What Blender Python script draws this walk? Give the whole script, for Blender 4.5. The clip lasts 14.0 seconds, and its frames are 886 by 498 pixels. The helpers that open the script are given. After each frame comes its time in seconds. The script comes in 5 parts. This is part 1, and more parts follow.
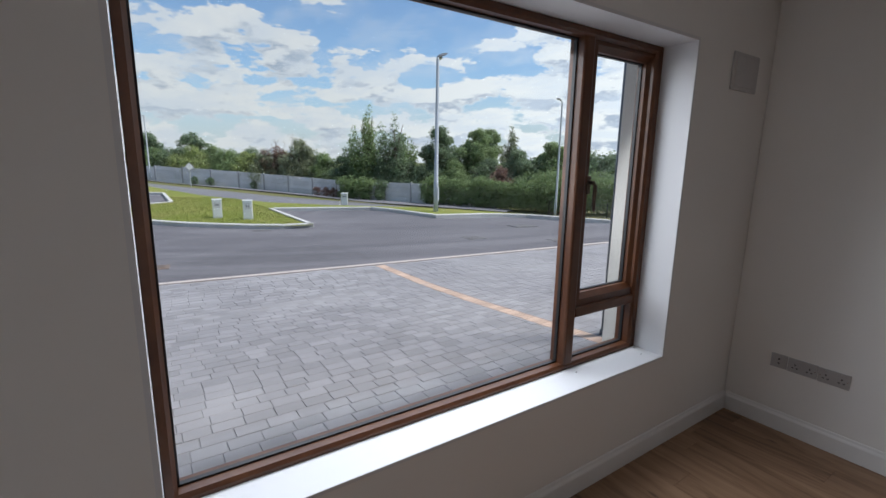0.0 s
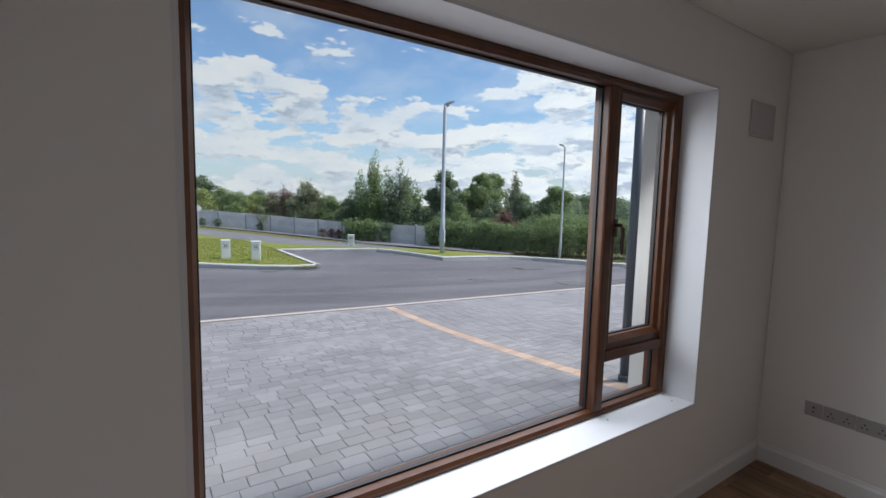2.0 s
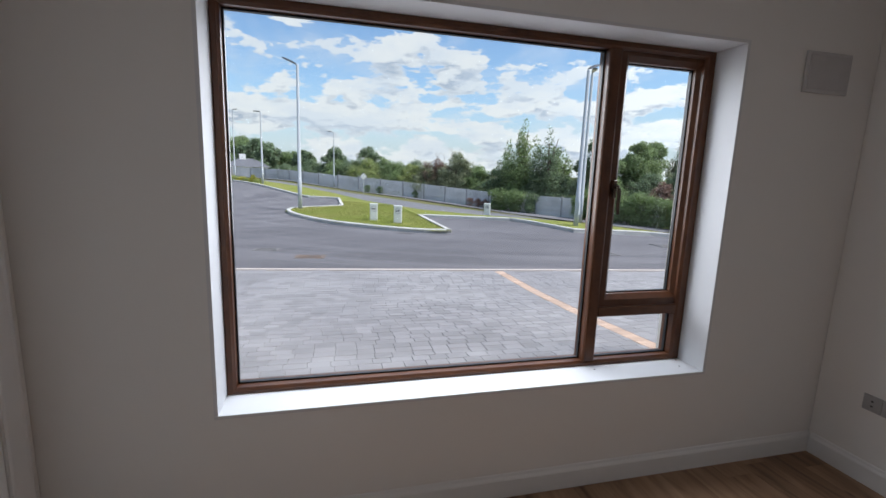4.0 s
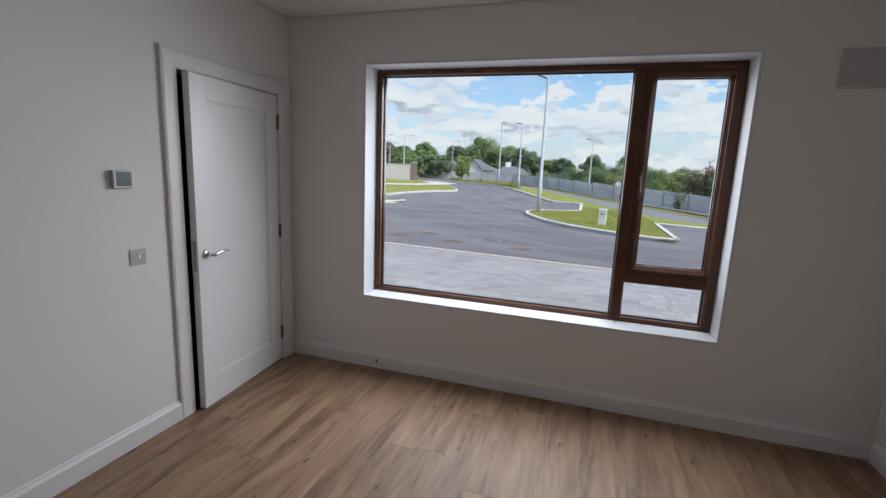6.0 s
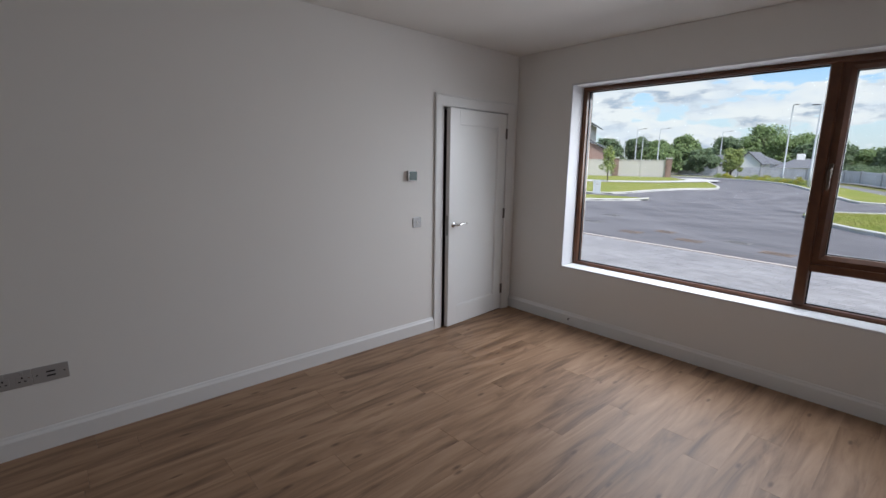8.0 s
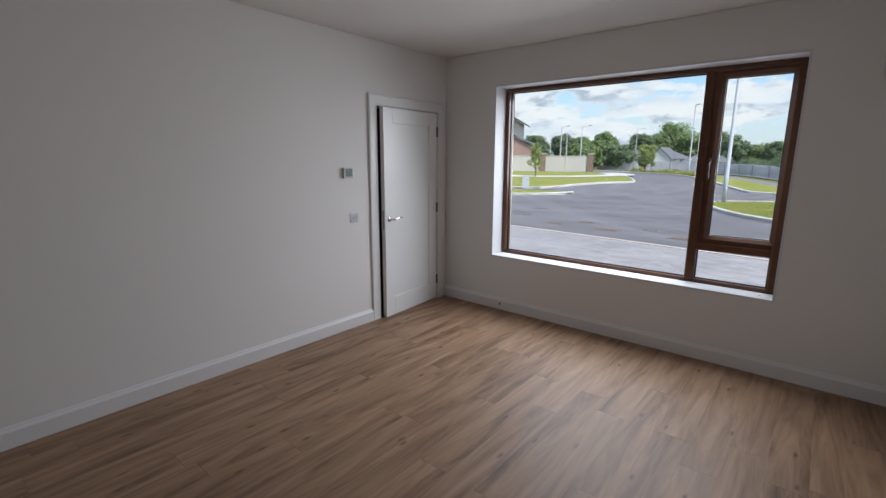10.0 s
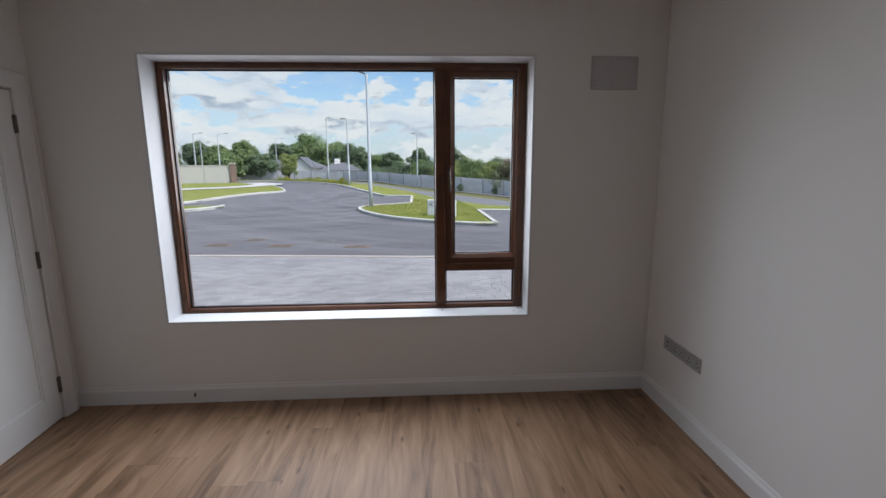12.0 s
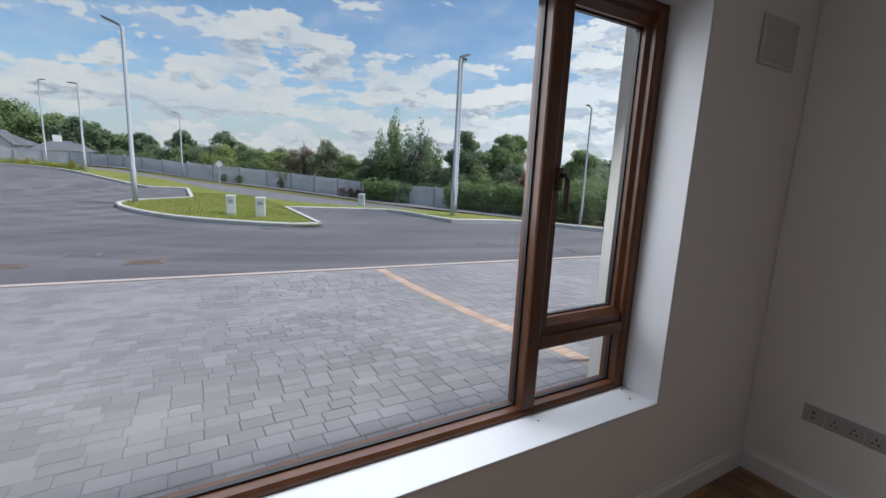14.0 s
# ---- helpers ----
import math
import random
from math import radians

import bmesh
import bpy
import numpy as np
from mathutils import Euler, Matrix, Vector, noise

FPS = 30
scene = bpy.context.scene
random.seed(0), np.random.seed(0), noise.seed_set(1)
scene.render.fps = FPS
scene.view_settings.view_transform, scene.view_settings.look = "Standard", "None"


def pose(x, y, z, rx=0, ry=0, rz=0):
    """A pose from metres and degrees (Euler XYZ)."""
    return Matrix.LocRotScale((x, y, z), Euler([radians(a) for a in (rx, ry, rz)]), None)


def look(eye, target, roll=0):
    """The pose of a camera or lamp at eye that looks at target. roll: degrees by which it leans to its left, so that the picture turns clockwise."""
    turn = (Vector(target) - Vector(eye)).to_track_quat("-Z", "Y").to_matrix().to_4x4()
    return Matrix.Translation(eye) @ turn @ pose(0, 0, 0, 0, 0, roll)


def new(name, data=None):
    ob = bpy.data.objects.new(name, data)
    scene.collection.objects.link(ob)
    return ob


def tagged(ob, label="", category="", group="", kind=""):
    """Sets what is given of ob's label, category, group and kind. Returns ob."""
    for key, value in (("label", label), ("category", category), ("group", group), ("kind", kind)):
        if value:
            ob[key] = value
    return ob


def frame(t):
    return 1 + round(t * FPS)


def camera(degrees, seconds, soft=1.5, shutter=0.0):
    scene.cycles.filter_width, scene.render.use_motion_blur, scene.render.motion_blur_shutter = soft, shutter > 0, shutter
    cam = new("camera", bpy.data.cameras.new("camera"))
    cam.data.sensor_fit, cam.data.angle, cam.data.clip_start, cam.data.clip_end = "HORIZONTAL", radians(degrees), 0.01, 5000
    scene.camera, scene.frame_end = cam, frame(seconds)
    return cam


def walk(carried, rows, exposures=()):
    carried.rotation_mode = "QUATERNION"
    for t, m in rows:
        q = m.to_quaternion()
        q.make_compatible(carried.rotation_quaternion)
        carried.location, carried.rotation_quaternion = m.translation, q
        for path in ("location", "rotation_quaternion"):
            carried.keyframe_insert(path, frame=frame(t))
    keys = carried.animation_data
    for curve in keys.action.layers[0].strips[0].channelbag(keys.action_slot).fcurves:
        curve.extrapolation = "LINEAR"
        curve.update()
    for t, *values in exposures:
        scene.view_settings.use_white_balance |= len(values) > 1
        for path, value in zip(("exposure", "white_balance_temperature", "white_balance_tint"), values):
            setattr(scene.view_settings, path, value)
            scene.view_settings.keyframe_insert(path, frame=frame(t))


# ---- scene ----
cam = camera(88.9, 14.0)
PATH = [
    (0, (0.642, -1.263, 1.6), (1.743, 0.363, 1.22), 1.0),
    (0.5, (0.584, -1.247, 1.628), (1.669, 0.415, 1.382), 0.9),
    (1, (0.534, -1.219, 1.631), (1.616, 0.452, 1.448), 1.2),
    (1.5, (0.522, -1.202, 1.623), (1.617, 0.464, 1.461), 1.5),
    (2, (0.545, -1.193, 1.594), (1.647, 0.465, 1.398), 1.3),
    (2.2, (0.544, -1.196, 1.583), (1.659, 0.445, 1.325), 1.2),
    (4.3, (1.204, -2.013, 1.55), (1.544, -0.071, 1.213), 1.5),
    (4.5, (1.309, -2.135, 1.543), (1.541, -0.177, 1.209), 1.1),
    (5, (1.593, -2.448, 1.558), (1.522, -0.477, 1.224), 1.9),
    (5.5, (1.874, -2.735, 1.517), (1.628, -0.777, 1.188), 2.9),
    (6, (2.172, -2.961, 1.514), (1.578, -1.083, 1.166), 2.4),
    (6.5, (2.44, -3.179, 1.536), (1.327, -1.557, 1.173), 3.3),
    (7, (2.65, -3.38, 1.508), (1.338, -1.919, 1.128), 1.2),
    (7.5, (2.88, -3.502, 1.538), (1.458, -2.15, 1.152), 0.5),
    (7.7, (2.936, -3.573, 1.532), (1.475, -2.261, 1.148), 0.8),
    (9.8, (3.154, -3.833, 1.524), (1.826, -2.39, 1.134), 0.8),
    (10, (3.153, -3.82, 1.526), (1.896, -2.314, 1.133), 0.3),
    (10.5, (3.065, -3.744, 1.522), (1.997, -2.101, 1.123), 1.6),
    (11, (2.82, -3.505, 1.528), (2.081, -1.687, 1.142), 2.4),
    (11.5, (2.528, -3.227, 1.525), (2.17, -1.294, 1.156), 1.6),
    (12, (2.266, -2.894, 1.538), (2.365, -0.928, 1.183), -0.4),
    (12.5, (2.071, -2.378, 1.53), (2.619, -0.488, 1.172), 1.1),
    (13, (1.797, -1.921, 1.516), (2.639, -0.142, 1.163), 2.4),
    (13.5, (1.497, -1.505, 1.513), (2.393, 0.248, 1.157), 2.0),
    (14, (1.23, -1.069, 1.527), (2.237, 0.621, 1.166), 2.7),
]
EXPOSURES = ((0.0, 0.10), (2.2, 0.13), (4.5, 0.38), (6.0, 0.33), (7.5, 0.43), (10.0, 0.47), (11.5, 0.35), (12.5, 0.16), (14.0, -0.03))
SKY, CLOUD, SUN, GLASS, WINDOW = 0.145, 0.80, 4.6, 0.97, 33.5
walk(cam, [(t, look(eye, target, roll)) for t, eye, target, roll in PATH], EXPOSURES)

# ---- world, sun, exposure ----
world = bpy.data.worlds.new("sky")
scene.world = world
world.use_nodes = True
wn, wl = world.node_tree.nodes, world.node_tree.links
wn.clear()
SUN_EL, SUN_AZ = 60.0, 118.0          # azimuth from +y towards +x


def wnode(kind, **kw):
    n = wn.new(kind)
    for k, v in kw.items():
        if k == "op":
            n.operation = v
        else:
            n.inputs[k].default_value = v
    return n


def wmath(op, a, b=None, c=None):
    n = wn.new("ShaderNodeMath")
    n.operation = op
    for i, v in enumerate((a, b, c)):
        if v is None:
            continue
        if isinstance(v, (int, float)):
            n.inputs[i].default_value = v
        else:
            wl.new(v, n.inputs[i])
    return n.outputs[0]


sky = wn.new("ShaderNodeTexSky")
sky.sky_type = "NISHITA"
sky.sun_disc = False
sky.sun_elevation, sky.sun_rotation = radians(SUN_EL), radians(SUN_AZ)
sky.air_density, sky.dust_density, sky.ozone_density = 1.0, 0.7, 1.6
tc = wn.new("ShaderNodeTexCoord")
sep = wn.new("ShaderNodeSeparateXYZ")
wl.new(tc.outputs["Generated"], sep.inputs[0])
height = wmath("MAXIMUM", sep.outputs[2], 0.0)


def layer(lift):
    """Where the line of sight meets the flat cloud layer."""
    c = wn.new("ShaderNodeCombineXYZ")
    d = wmath("ADD", height, lift)
    wl.new(wmath("DIVIDE", sep.outputs[0], d), c.inputs[0])
    wl.new(wmath("DIVIDE", sep.outputs[1], d), c.inputs[1])
    return c.outputs[0]


comb = layer(0.16)


def wnoise(scale, detail, rough, offset, squash=(1.0, 1.0, 1.0), at=comb):
    m = wn.new("ShaderNodeMapping")
    m.inputs["Location"].default_value = offset
    m.inputs["Scale"].default_value = squash
    wl.new(at, m.inputs[0])
    n = wn.new("ShaderNodeTexNoise")
    n.inputs["Scale"].default_value, n.inputs["Detail"].default_value = scale, detail
    n.inputs["Roughness"].default_value = rough
    wl.new(m.outputs[0], n.inputs["Vector"])
    return n.outputs["Fac"]


def wramp(value, lo, hi):
    n = wn.new("ShaderNodeMapRange")
    n.interpolation_type = "SMOOTHSTEP"
    wl.new(value, n.inputs[0])
    n.inputs[1].default_value, n.inputs[2].default_value = lo, hi
    return n.outputs[0]


# heaped clouds with flat grey undersides, thicker towards the horizon, and thin high wisps
HEAP = (1.0, 1.0, 2.7)
way = tc.outputs["Generated"]
puffs = wnoise(9.5, 9.0, 0.58, (3.4, 1.1, 0.4), HEAP, way)
above = wnoise(9.5, 9.0, 0.58, (3.4, 1.1, 0.46), HEAP, way)
broad = wnoise(2.6, 3.0, 0.5, (0.9, 2.6, 0.0), HEAP, way)
wisps = wnoise(2.4, 8.0, 0.62, (7.0, 0.3, 0.0), (1.0, 0.6, 1.0))
low = wmath("MULTIPLY", wmath("SUBTRACT", 1.0, wramp(height, 0.06, 0.40)), 0.150)
sunward = wmath("MULTIPLY", wramp(sep.outputs[0], 0.35, 0.90), 0.07)
base_ = wmath("ADD", wmath("ADD", wmath("MULTIPLY", broad, 0.36), low), sunward)
amount = wmath("ADD", wmath("MULTIPLY", puffs, 0.80), base_)
cover = wramp(amount, 0.652, 0.700)
veil = wmath("MULTIPLY", wramp(wisps, 0.46, 0.70), 0.40)
cover = wmath("MAXIMUM", cover, veil)
under = wramp(wmath("SUBTRACT", above, puffs), -0.02, 0.10)
core = wmath("MULTIPLY", wramp(amount, 0.645, 0.76), wmath("ADD", wmath("MULTIPLY", under, 1.0), 0.06))
haze = wmath("SUBTRACT", 1.0, wramp(height, 0.0, 0.20))
cloud_col = wn.new("ShaderNodeMixRGB")
cloud_col.inputs[1].default_value = (0.95, 0.98, 1.0, 1)
cloud_col.inputs[2].default_value = (0.44, 0.52, 0.65, 1)
wl.new(core, cloud_col.inputs[0])
soft_col = wn.new("ShaderNodeMixRGB")
soft_col.inputs[2].default_value = (0.70, 0.80, 0.94, 1)
wl.new(wmath("MULTIPLY", wramp(wisps, 0.40, 0.62), 0.55), soft_col.inputs[0])
wl.new(cloud_col.outputs[0], soft_col.inputs[1])
bg_sky = wn.new("ShaderNodeBackground")
tint = wn.new("ShaderNodeMixRGB")
tint.blend_type = "MULTIPLY"
tint.inputs[0].default_value = 1.0
tint.inputs[2].default_value = (0.82, 0.925, 1.0, 1)
wl.new(sky.outputs[0], tint.inputs[1])
wl.new(tint.outputs[0], bg_sky.inputs[0])
bg_sky.inputs[1].default_value = SKY
bg_cloud = wn.new("ShaderNodeBackground")
wl.new(soft_col.outputs[0], bg_cloud.inputs[0])
wl.new(wmath("MULTIPLY", wmath("ADD", wmath("MULTIPLY", wramp(sep.outputs[0], 0.25, 0.90), 0.38), 0.96), CLOUD), bg_cloud.inputs[1])
bg_haze = wn.new("ShaderNodeBackground")
bg_haze.inputs[0].default_value = (0.74, 0.86, 1.0, 1)
bg_haze.inputs[1].default_value = CLOUD * 0.82
mix1 = wn.new("ShaderNodeMixShader")
wl.new(wmath("MULTIPLY", haze, 0.75), mix1.inputs[0])
wl.new(bg_sky.outputs[0], mix1.inputs[1])
wl.new(bg_haze.outputs[0], mix1.inputs[2])
mix2 = wn.new("ShaderNodeMixShader")
wl.new(wmath("MULTIPLY", cover, 0.93), mix2.inputs[0])
wl.new(mix1.outputs[0], mix2.inputs[1])
wl.new(bg_cloud.outputs[0], mix2.inputs[2])
out = wn.new("ShaderNodeOutputWorld")
wl.new(mix2.outputs[0], out.inputs[0])

sun = new("sun", bpy.data.lights.new("sun", "SUN"))
sun.data.energy, sun.data.angle, sun.data.color = SUN, radians(14), (1.0, 0.955, 0.965)
el, az = radians(SUN_EL), radians(SUN_AZ)
sun.matrix_world = look(Vector((math.sin(az) * math.cos(el), math.cos(az) * math.cos(el), math.sin(el))) * 60, (0, 0, 0))

# added lamp just outside the opening; lifts the room beyond what the sky gives
win_light = new("window_fill_lamp", bpy.data.lights.new("window_fill_lamp", "AREA"))
win_light.data.shape, win_light.data.size, win_light.data.size_y = "RECTANGLE", 2.30, 1.08
win_light.data.energy, win_light.data.color = WINDOW, (0.885, 0.925, 1.0)
win_light.data.spread = radians(140)
win_light.matrix_world = look((1.80, 0.60, 1.66), (1.77, -0.40, 0.98))


# ---- materials ----
def material(name, colour, rough=0.6, metal=0.0, spec=0.5, grain=None, stain=None, bump=None, random_tone=0.0, stretch=(1, 1, 1)):
    """grain and stain: (scale, strength, second colour); bump: (scale, strength, metres); random_tone: by object."""
    m = bpy.data.materials.new(name)
    m.use_nodes = True
    nt = m.node_tree
    b = nt.nodes["Principled BSDF"]
    b.inputs["Roughness"].default_value, b.inputs["Metallic"].default_value = rough, metal
    b.inputs["Specular IOR Level"].default_value = spec
    rgb = nt.nodes.new("ShaderNodeRGB")
    rgb.outputs[0].default_value = (*colour, 1)
    col = rgb.outputs[0]
    mp = nt.nodes.new("ShaderNodeMapping")
    mp.inputs["Scale"].default_value = stretch
    geo = nt.nodes.new("ShaderNodeNewGeometry")
    nt.links.new(geo.outputs["Position"], mp.inputs[0])

    def tex(scale, detail=5.0, rgh=0.6):
        n = nt.nodes.new("ShaderNodeTexNoise")
        n.inputs["Scale"].default_value, n.inputs["Detail"].default_value, n.inputs["Roughness"].default_value = scale, detail, rgh
        nt.links.new(mp.outputs[0], n.inputs["Vector"])
        return n.outputs["Fac"]

    def mix(fac, a, bcol, lo, hi, strength):
        r = nt.nodes.new("ShaderNodeMapRange")
        nt.links.new(fac, r.inputs[0])
        r.inputs[1].default_value, r.inputs[2].default_value, r.inputs[4].default_value = lo, hi, strength
        x = nt.nodes.new("ShaderNodeMixRGB")
        nt.links.new(r.outputs[0], x.inputs[0])
        nt.links.new(a, x.inputs[1])
        x.inputs[2].default_value = (*bcol, 1)
        return x.outputs[0]

    if grain:
        col = mix(tex(grain[0]), col, grain[2], 0.35, 0.68, grain[1])
    if stain:
        col = mix(tex(stain[0], 3.0, 0.55), col, stain[2], 0.42, 0.63, stain[1])
    if random_tone:
        info = nt.nodes.new("ShaderNodeObjectInfo")
        isl = nt.nodes.new("ShaderNodeMath")
        isl.operation = "ADD"
        nt.links.new(info.outputs["Random"], isl.inputs[0])
        nt.links.new(geo.outputs["Random Per Island"], isl.inputs[1])
        fr = nt.nodes.new("ShaderNodeMath")
        fr.operation = "FRACT"
        nt.links.new(isl.outputs[0], fr.inputs[0])
        r = nt.nodes.new("ShaderNodeMapRange")
        nt.links.new(fr.outputs[0], r.inputs[0])
        r.inputs[3].default_value, r.inputs[4].default_value = 1 - random_tone, 1 + random_tone
        h = nt.nodes.new("ShaderNodeHueSaturation")
        nt.links.new(r.outputs[0], h.inputs["Value"])
        nt.links.new(col, h.inputs["Color"])
        col = h.outputs[0]
    nt.links.new(col, b.inputs["Base Color"])
    if bump:
        n = nt.nodes.new("ShaderNodeBump")
        n.inputs["Strength"].default_value, n.inputs["Distance"].default_value = bump[1], bump[2]
        nt.links.new(tex(bump[0], 4.0), n.inputs["Height"])
        nt.links.new(n.outputs[0], b.inputs["Normal"])
    return m


M = {}
M["wall"] = material("wall_paint", (0.812, 0.801, 0.784), 0.75, grain=(1.1, 0.3, (0.775, 0.760, 0.744)), stain=(0.45, 0.25, (0.790, 0.772, 0.750)), bump=(260, 0.12, 0.001))
M["ceiling"] = material("ceiling_paint", (0.81, 0.795, 0.77), 0.85, grain=(0.9, 0.2, (0.775, 0.76, 0.735)), bump=(220, 0.1, 0.001))
M["gloss"] = material("white_woodwork_paint", (0.78, 0.78, 0.778), 0.4, grain=(3, 0.2, (0.69, 0.69, 0.69)), bump=(90, 0.04, 0.001))
M["door"] = material("white_door_paint", (0.84, 0.845, 0.84), 0.35, grain=(2.5, 0.2, (0.80, 0.80, 0.80)), bump=(70, 0.04, 0.001))
M["reveal"] = material("reveal_white_paint", (0.71, 0.715, 0.73), 0.75, spec=0.25, grain=(6, 0.15, (0.67, 0.675, 0.685)), bump=(150, 0.06, 0.001))
M["frame"] = material("golden_oak_foil", (0.105, 0.036, 0.013), 0.36, grain=(9, 0.75, (0.060, 0.020, 0.008)), stain=(3, 0.4, (0.155, 0.060, 0.022)), bump=(60, 0.05, 0.001), stretch=(2.2, 4, 2.2))
M["gasket"] = material("black_rubber", (0.012, 0.012, 0.013), 0.5)
# near-black colour stands in for the hall's darkness, not its paint
M["dark"] = material("hall_unlit_black", (0.05, 0.05, 0.05), 0.9, grain=(3, 0.3, (0.03, 0.03, 0.03)))
M["chrome"] = material("chrome", (0.72, 0.71, 0.70), 0.16, 1.0)
M["bronze"] = material("dark_bronze", (0.10, 0.075, 0.06), 0.3, 1.0, grain=(40, 0.3, (0.16, 0.12, 0.09)))
M["steel"] = material("brushed_steel", (0.46, 0.46, 0.47), 0.42, 0.5, grain=(120, 0.4, (0.40, 0.40, 0.41)), stretch=(1, 1, 9))
M["hinge"] = material("aged_steel", (0.20, 0.185, 0.175), 0.4, 0.9, grain=(60, 0.5, (0.12, 0.11, 0.10)))
M["hole"] = material("black_plastic", (0.02, 0.02, 0.022), 0.5)
M["screen"] = material("lcd_screen", (0.045, 0.085, 0.085), 0.25)
M["white_plastic"] = material("white_plastic", (0.78, 0.78, 0.77), 0.4)
M["vent"] = material("vent_grey_plastic", (0.56, 0.55, 0.555), 0.7, grain=(14, 0.3, (0.43, 0.43, 0.44)))
M["cable"] = material("cable_dark_brown", (0.06, 0.05, 0.045), 0.6)
M["render"] = material("cream_render", (0.60, 0.575, 0.525), 0.85, grain=(5, 0.3, (0.55, 0.53, 0.48)), bump=(140, 0.3, 0.003))
M["pipe"] = material("anthracite_plastic", (0.055, 0.07, 0.085), 0.4)
M["sill_out"] = material("concrete_sill", (0.50, 0.42, 0.38), 0.85, grain=(30, 0.4, (0.42, 0.36, 0.33)), bump=(90, 0.3, 0.002))
M["paver"] = material("grey_paver", (0.245, 0.239, 0.243), 0.8, grain=(26, 0.4, (0.205, 0.200, 0.204)), stain=(0.5, 0.6, (0.310, 0.303, 0.302)), bump=(110, 0.3, 0.003), random_tone=0.14)
M["paver_pale"] = material("pale_blue_grey_paver", (0.37, 0.39, 0.40), 0.78, grain=(22, 0.4, (0.26, 0.275, 0.285)), bump=(110, 0.4, 0.004), random_tone=0.11)
M["paver_orange"] = material("terracotta_paver", (0.50, 0.355, 0.265), 0.8, grain=(18, 0.5, (0.43, 0.32, 0.25)), bump=(110, 0.4, 0.004), random_tone=0.14)
M["joint"] = material("jointing_sand", (0.235, 0.225, 0.218), 0.95, grain=(60, 0.5, (0.20, 0.19, 0.175)), stain=(2, 0.4, (0.30, 0.29, 0.275)), bump=(200, 0.5, 0.004))
M["edging"] = material("pink_concrete_edging", (0.47, 0.41, 0.37), 0.85, grain=(20, 0.4, (0.42, 0.38, 0.35)), bump=(120, 0.3, 0.003))
M["asphalt"] = material("asphalt", (0.084, 0.080, 0.086), 0.78, grain=(10.0, 0.85, (0.128, 0.122, 0.128)), stain=(0.34, 0.45, (0.150, 0.144, 0.150)), bump=(160, 0.6, 0.006), stretch=(0.62, 1.35, 1))


def tyre_marks(m, cx, cy, near_r=15.0, far_r=23.0, amount_=0.75):
    """Faint dusty tracks sweeping round a turning point."""
    nt = m.node_tree
    b = nt.nodes["Principled BSDF"]
    src = b.inputs["Base Color"].links[0].from_socket
    geo = nt.nodes.new("ShaderNodeNewGeometry")
    sp = nt.nodes.new("ShaderNodeSeparateXYZ")
    nt.links.new(geo.outputs["Position"], sp.inputs[0])

    def calc(op, p, q):
        n = nt.nodes.new("ShaderNodeMath")
        n.operation = op
        for i, v in enumerate((p, q)):
            if isinstance(v, (int, float)):
                n.inputs[i].default_value = v
            else:
                nt.links.new(v, n.inputs[i])
        return n.outputs[0]

    dx, dy = calc("SUBTRACT", sp.outputs[0], cx), calc("SUBTRACT", sp.outputs[1], cy)
    r = calc("SQRT", calc("ADD", calc("MULTIPLY", dx, dx), calc("MULTIPLY", dy, dy)), 0.0)
    c = nt.nodes.new("ShaderNodeCombineXYZ")
    nt.links.new(calc("MULTIPLY", r, 1.5), c.inputs[0])
    nt.links.new(calc("MULTIPLY", calc("ARCTAN2", dy, dx), 2.2), c.inputs[1])
    n = nt.nodes.new("ShaderNodeTexNoise")
    n.inputs["Scale"].default_value, n.inputs["Detail"].default_value, n.inputs["Distortion"].default_value = 1.0, 5.0, 0.6
    nt.links.new(c.outputs[0], n.inputs["Vector"])
    mr = nt.nodes.new("ShaderNodeMapRange")
    nt.links.new(n.outputs["Fac"], mr.inputs[0])
    mr.inputs[1].default_value, mr.inputs[2].default_value, mr.inputs[4].default_value = 0.46, 0.68, 1.0
    x = nt.nodes.new("ShaderNodeMixRGB")
    fade = nt.nodes.new("ShaderNodeMapRange")
    nt.links.new(r, fade.inputs[0])
    fade.inputs[1].default_value, fade.inputs[2].default_value = near_r, far_r
    fade.inputs[3].default_value, fade.inputs[4].default_value = amount_, 0.0
    nt.links.new(calc("MULTIPLY", mr.outputs[0], fade.outputs[0]), x.inputs[0])
    nt.links.new(src, x.inputs[1])
    x.inputs[2].default_value = (0.205, 0.198, 0.204, 1)
    nt.links.new(x.outputs[0], b.inputs["Base Color"])


tyre_marks(M["asphalt"], -9.0, 27.0)
tyre_marks(M["asphalt"], 12.0, 31.0, 26.0, 34.0, 0.5)
M["far_road"] = material("worn_asphalt", (0.155, 0.155, 0.165), 0.85, grain=(60, 0.4, (0.12, 0.12, 0.125)), stain=(0.3, 0.5, (0.19, 0.185, 0.185)), bump=(120, 0.5, 0.006))
M["kerb"] = material("pale_concrete_kerb", (0.56, 0.55, 0.52), 0.85, grain=(24, 0.4, (0.46, 0.45, 0.43)), stain=(1.4, 0.4, (0.44, 0.43, 0.40)), bump=(120, 0.3, 0.003), random_tone=0.06)
M["footpath"] = material("pale_concrete_path", (0.50, 0.485, 0.46), 0.88, grain=(12, 0.4, (0.43, 0.42, 0.40)), bump=(100, 0.3, 0.003))
M["grass"] = material("lawn", (0.215, 0.240, 0.055), 0.95, grain=(3.2, 0.6, (0.150, 0.195, 0.038)), stain=(0.5, 0.6, (0.290, 0.270, 0.090)), bump=(45, 0.9, 0.04), spec=0.15)
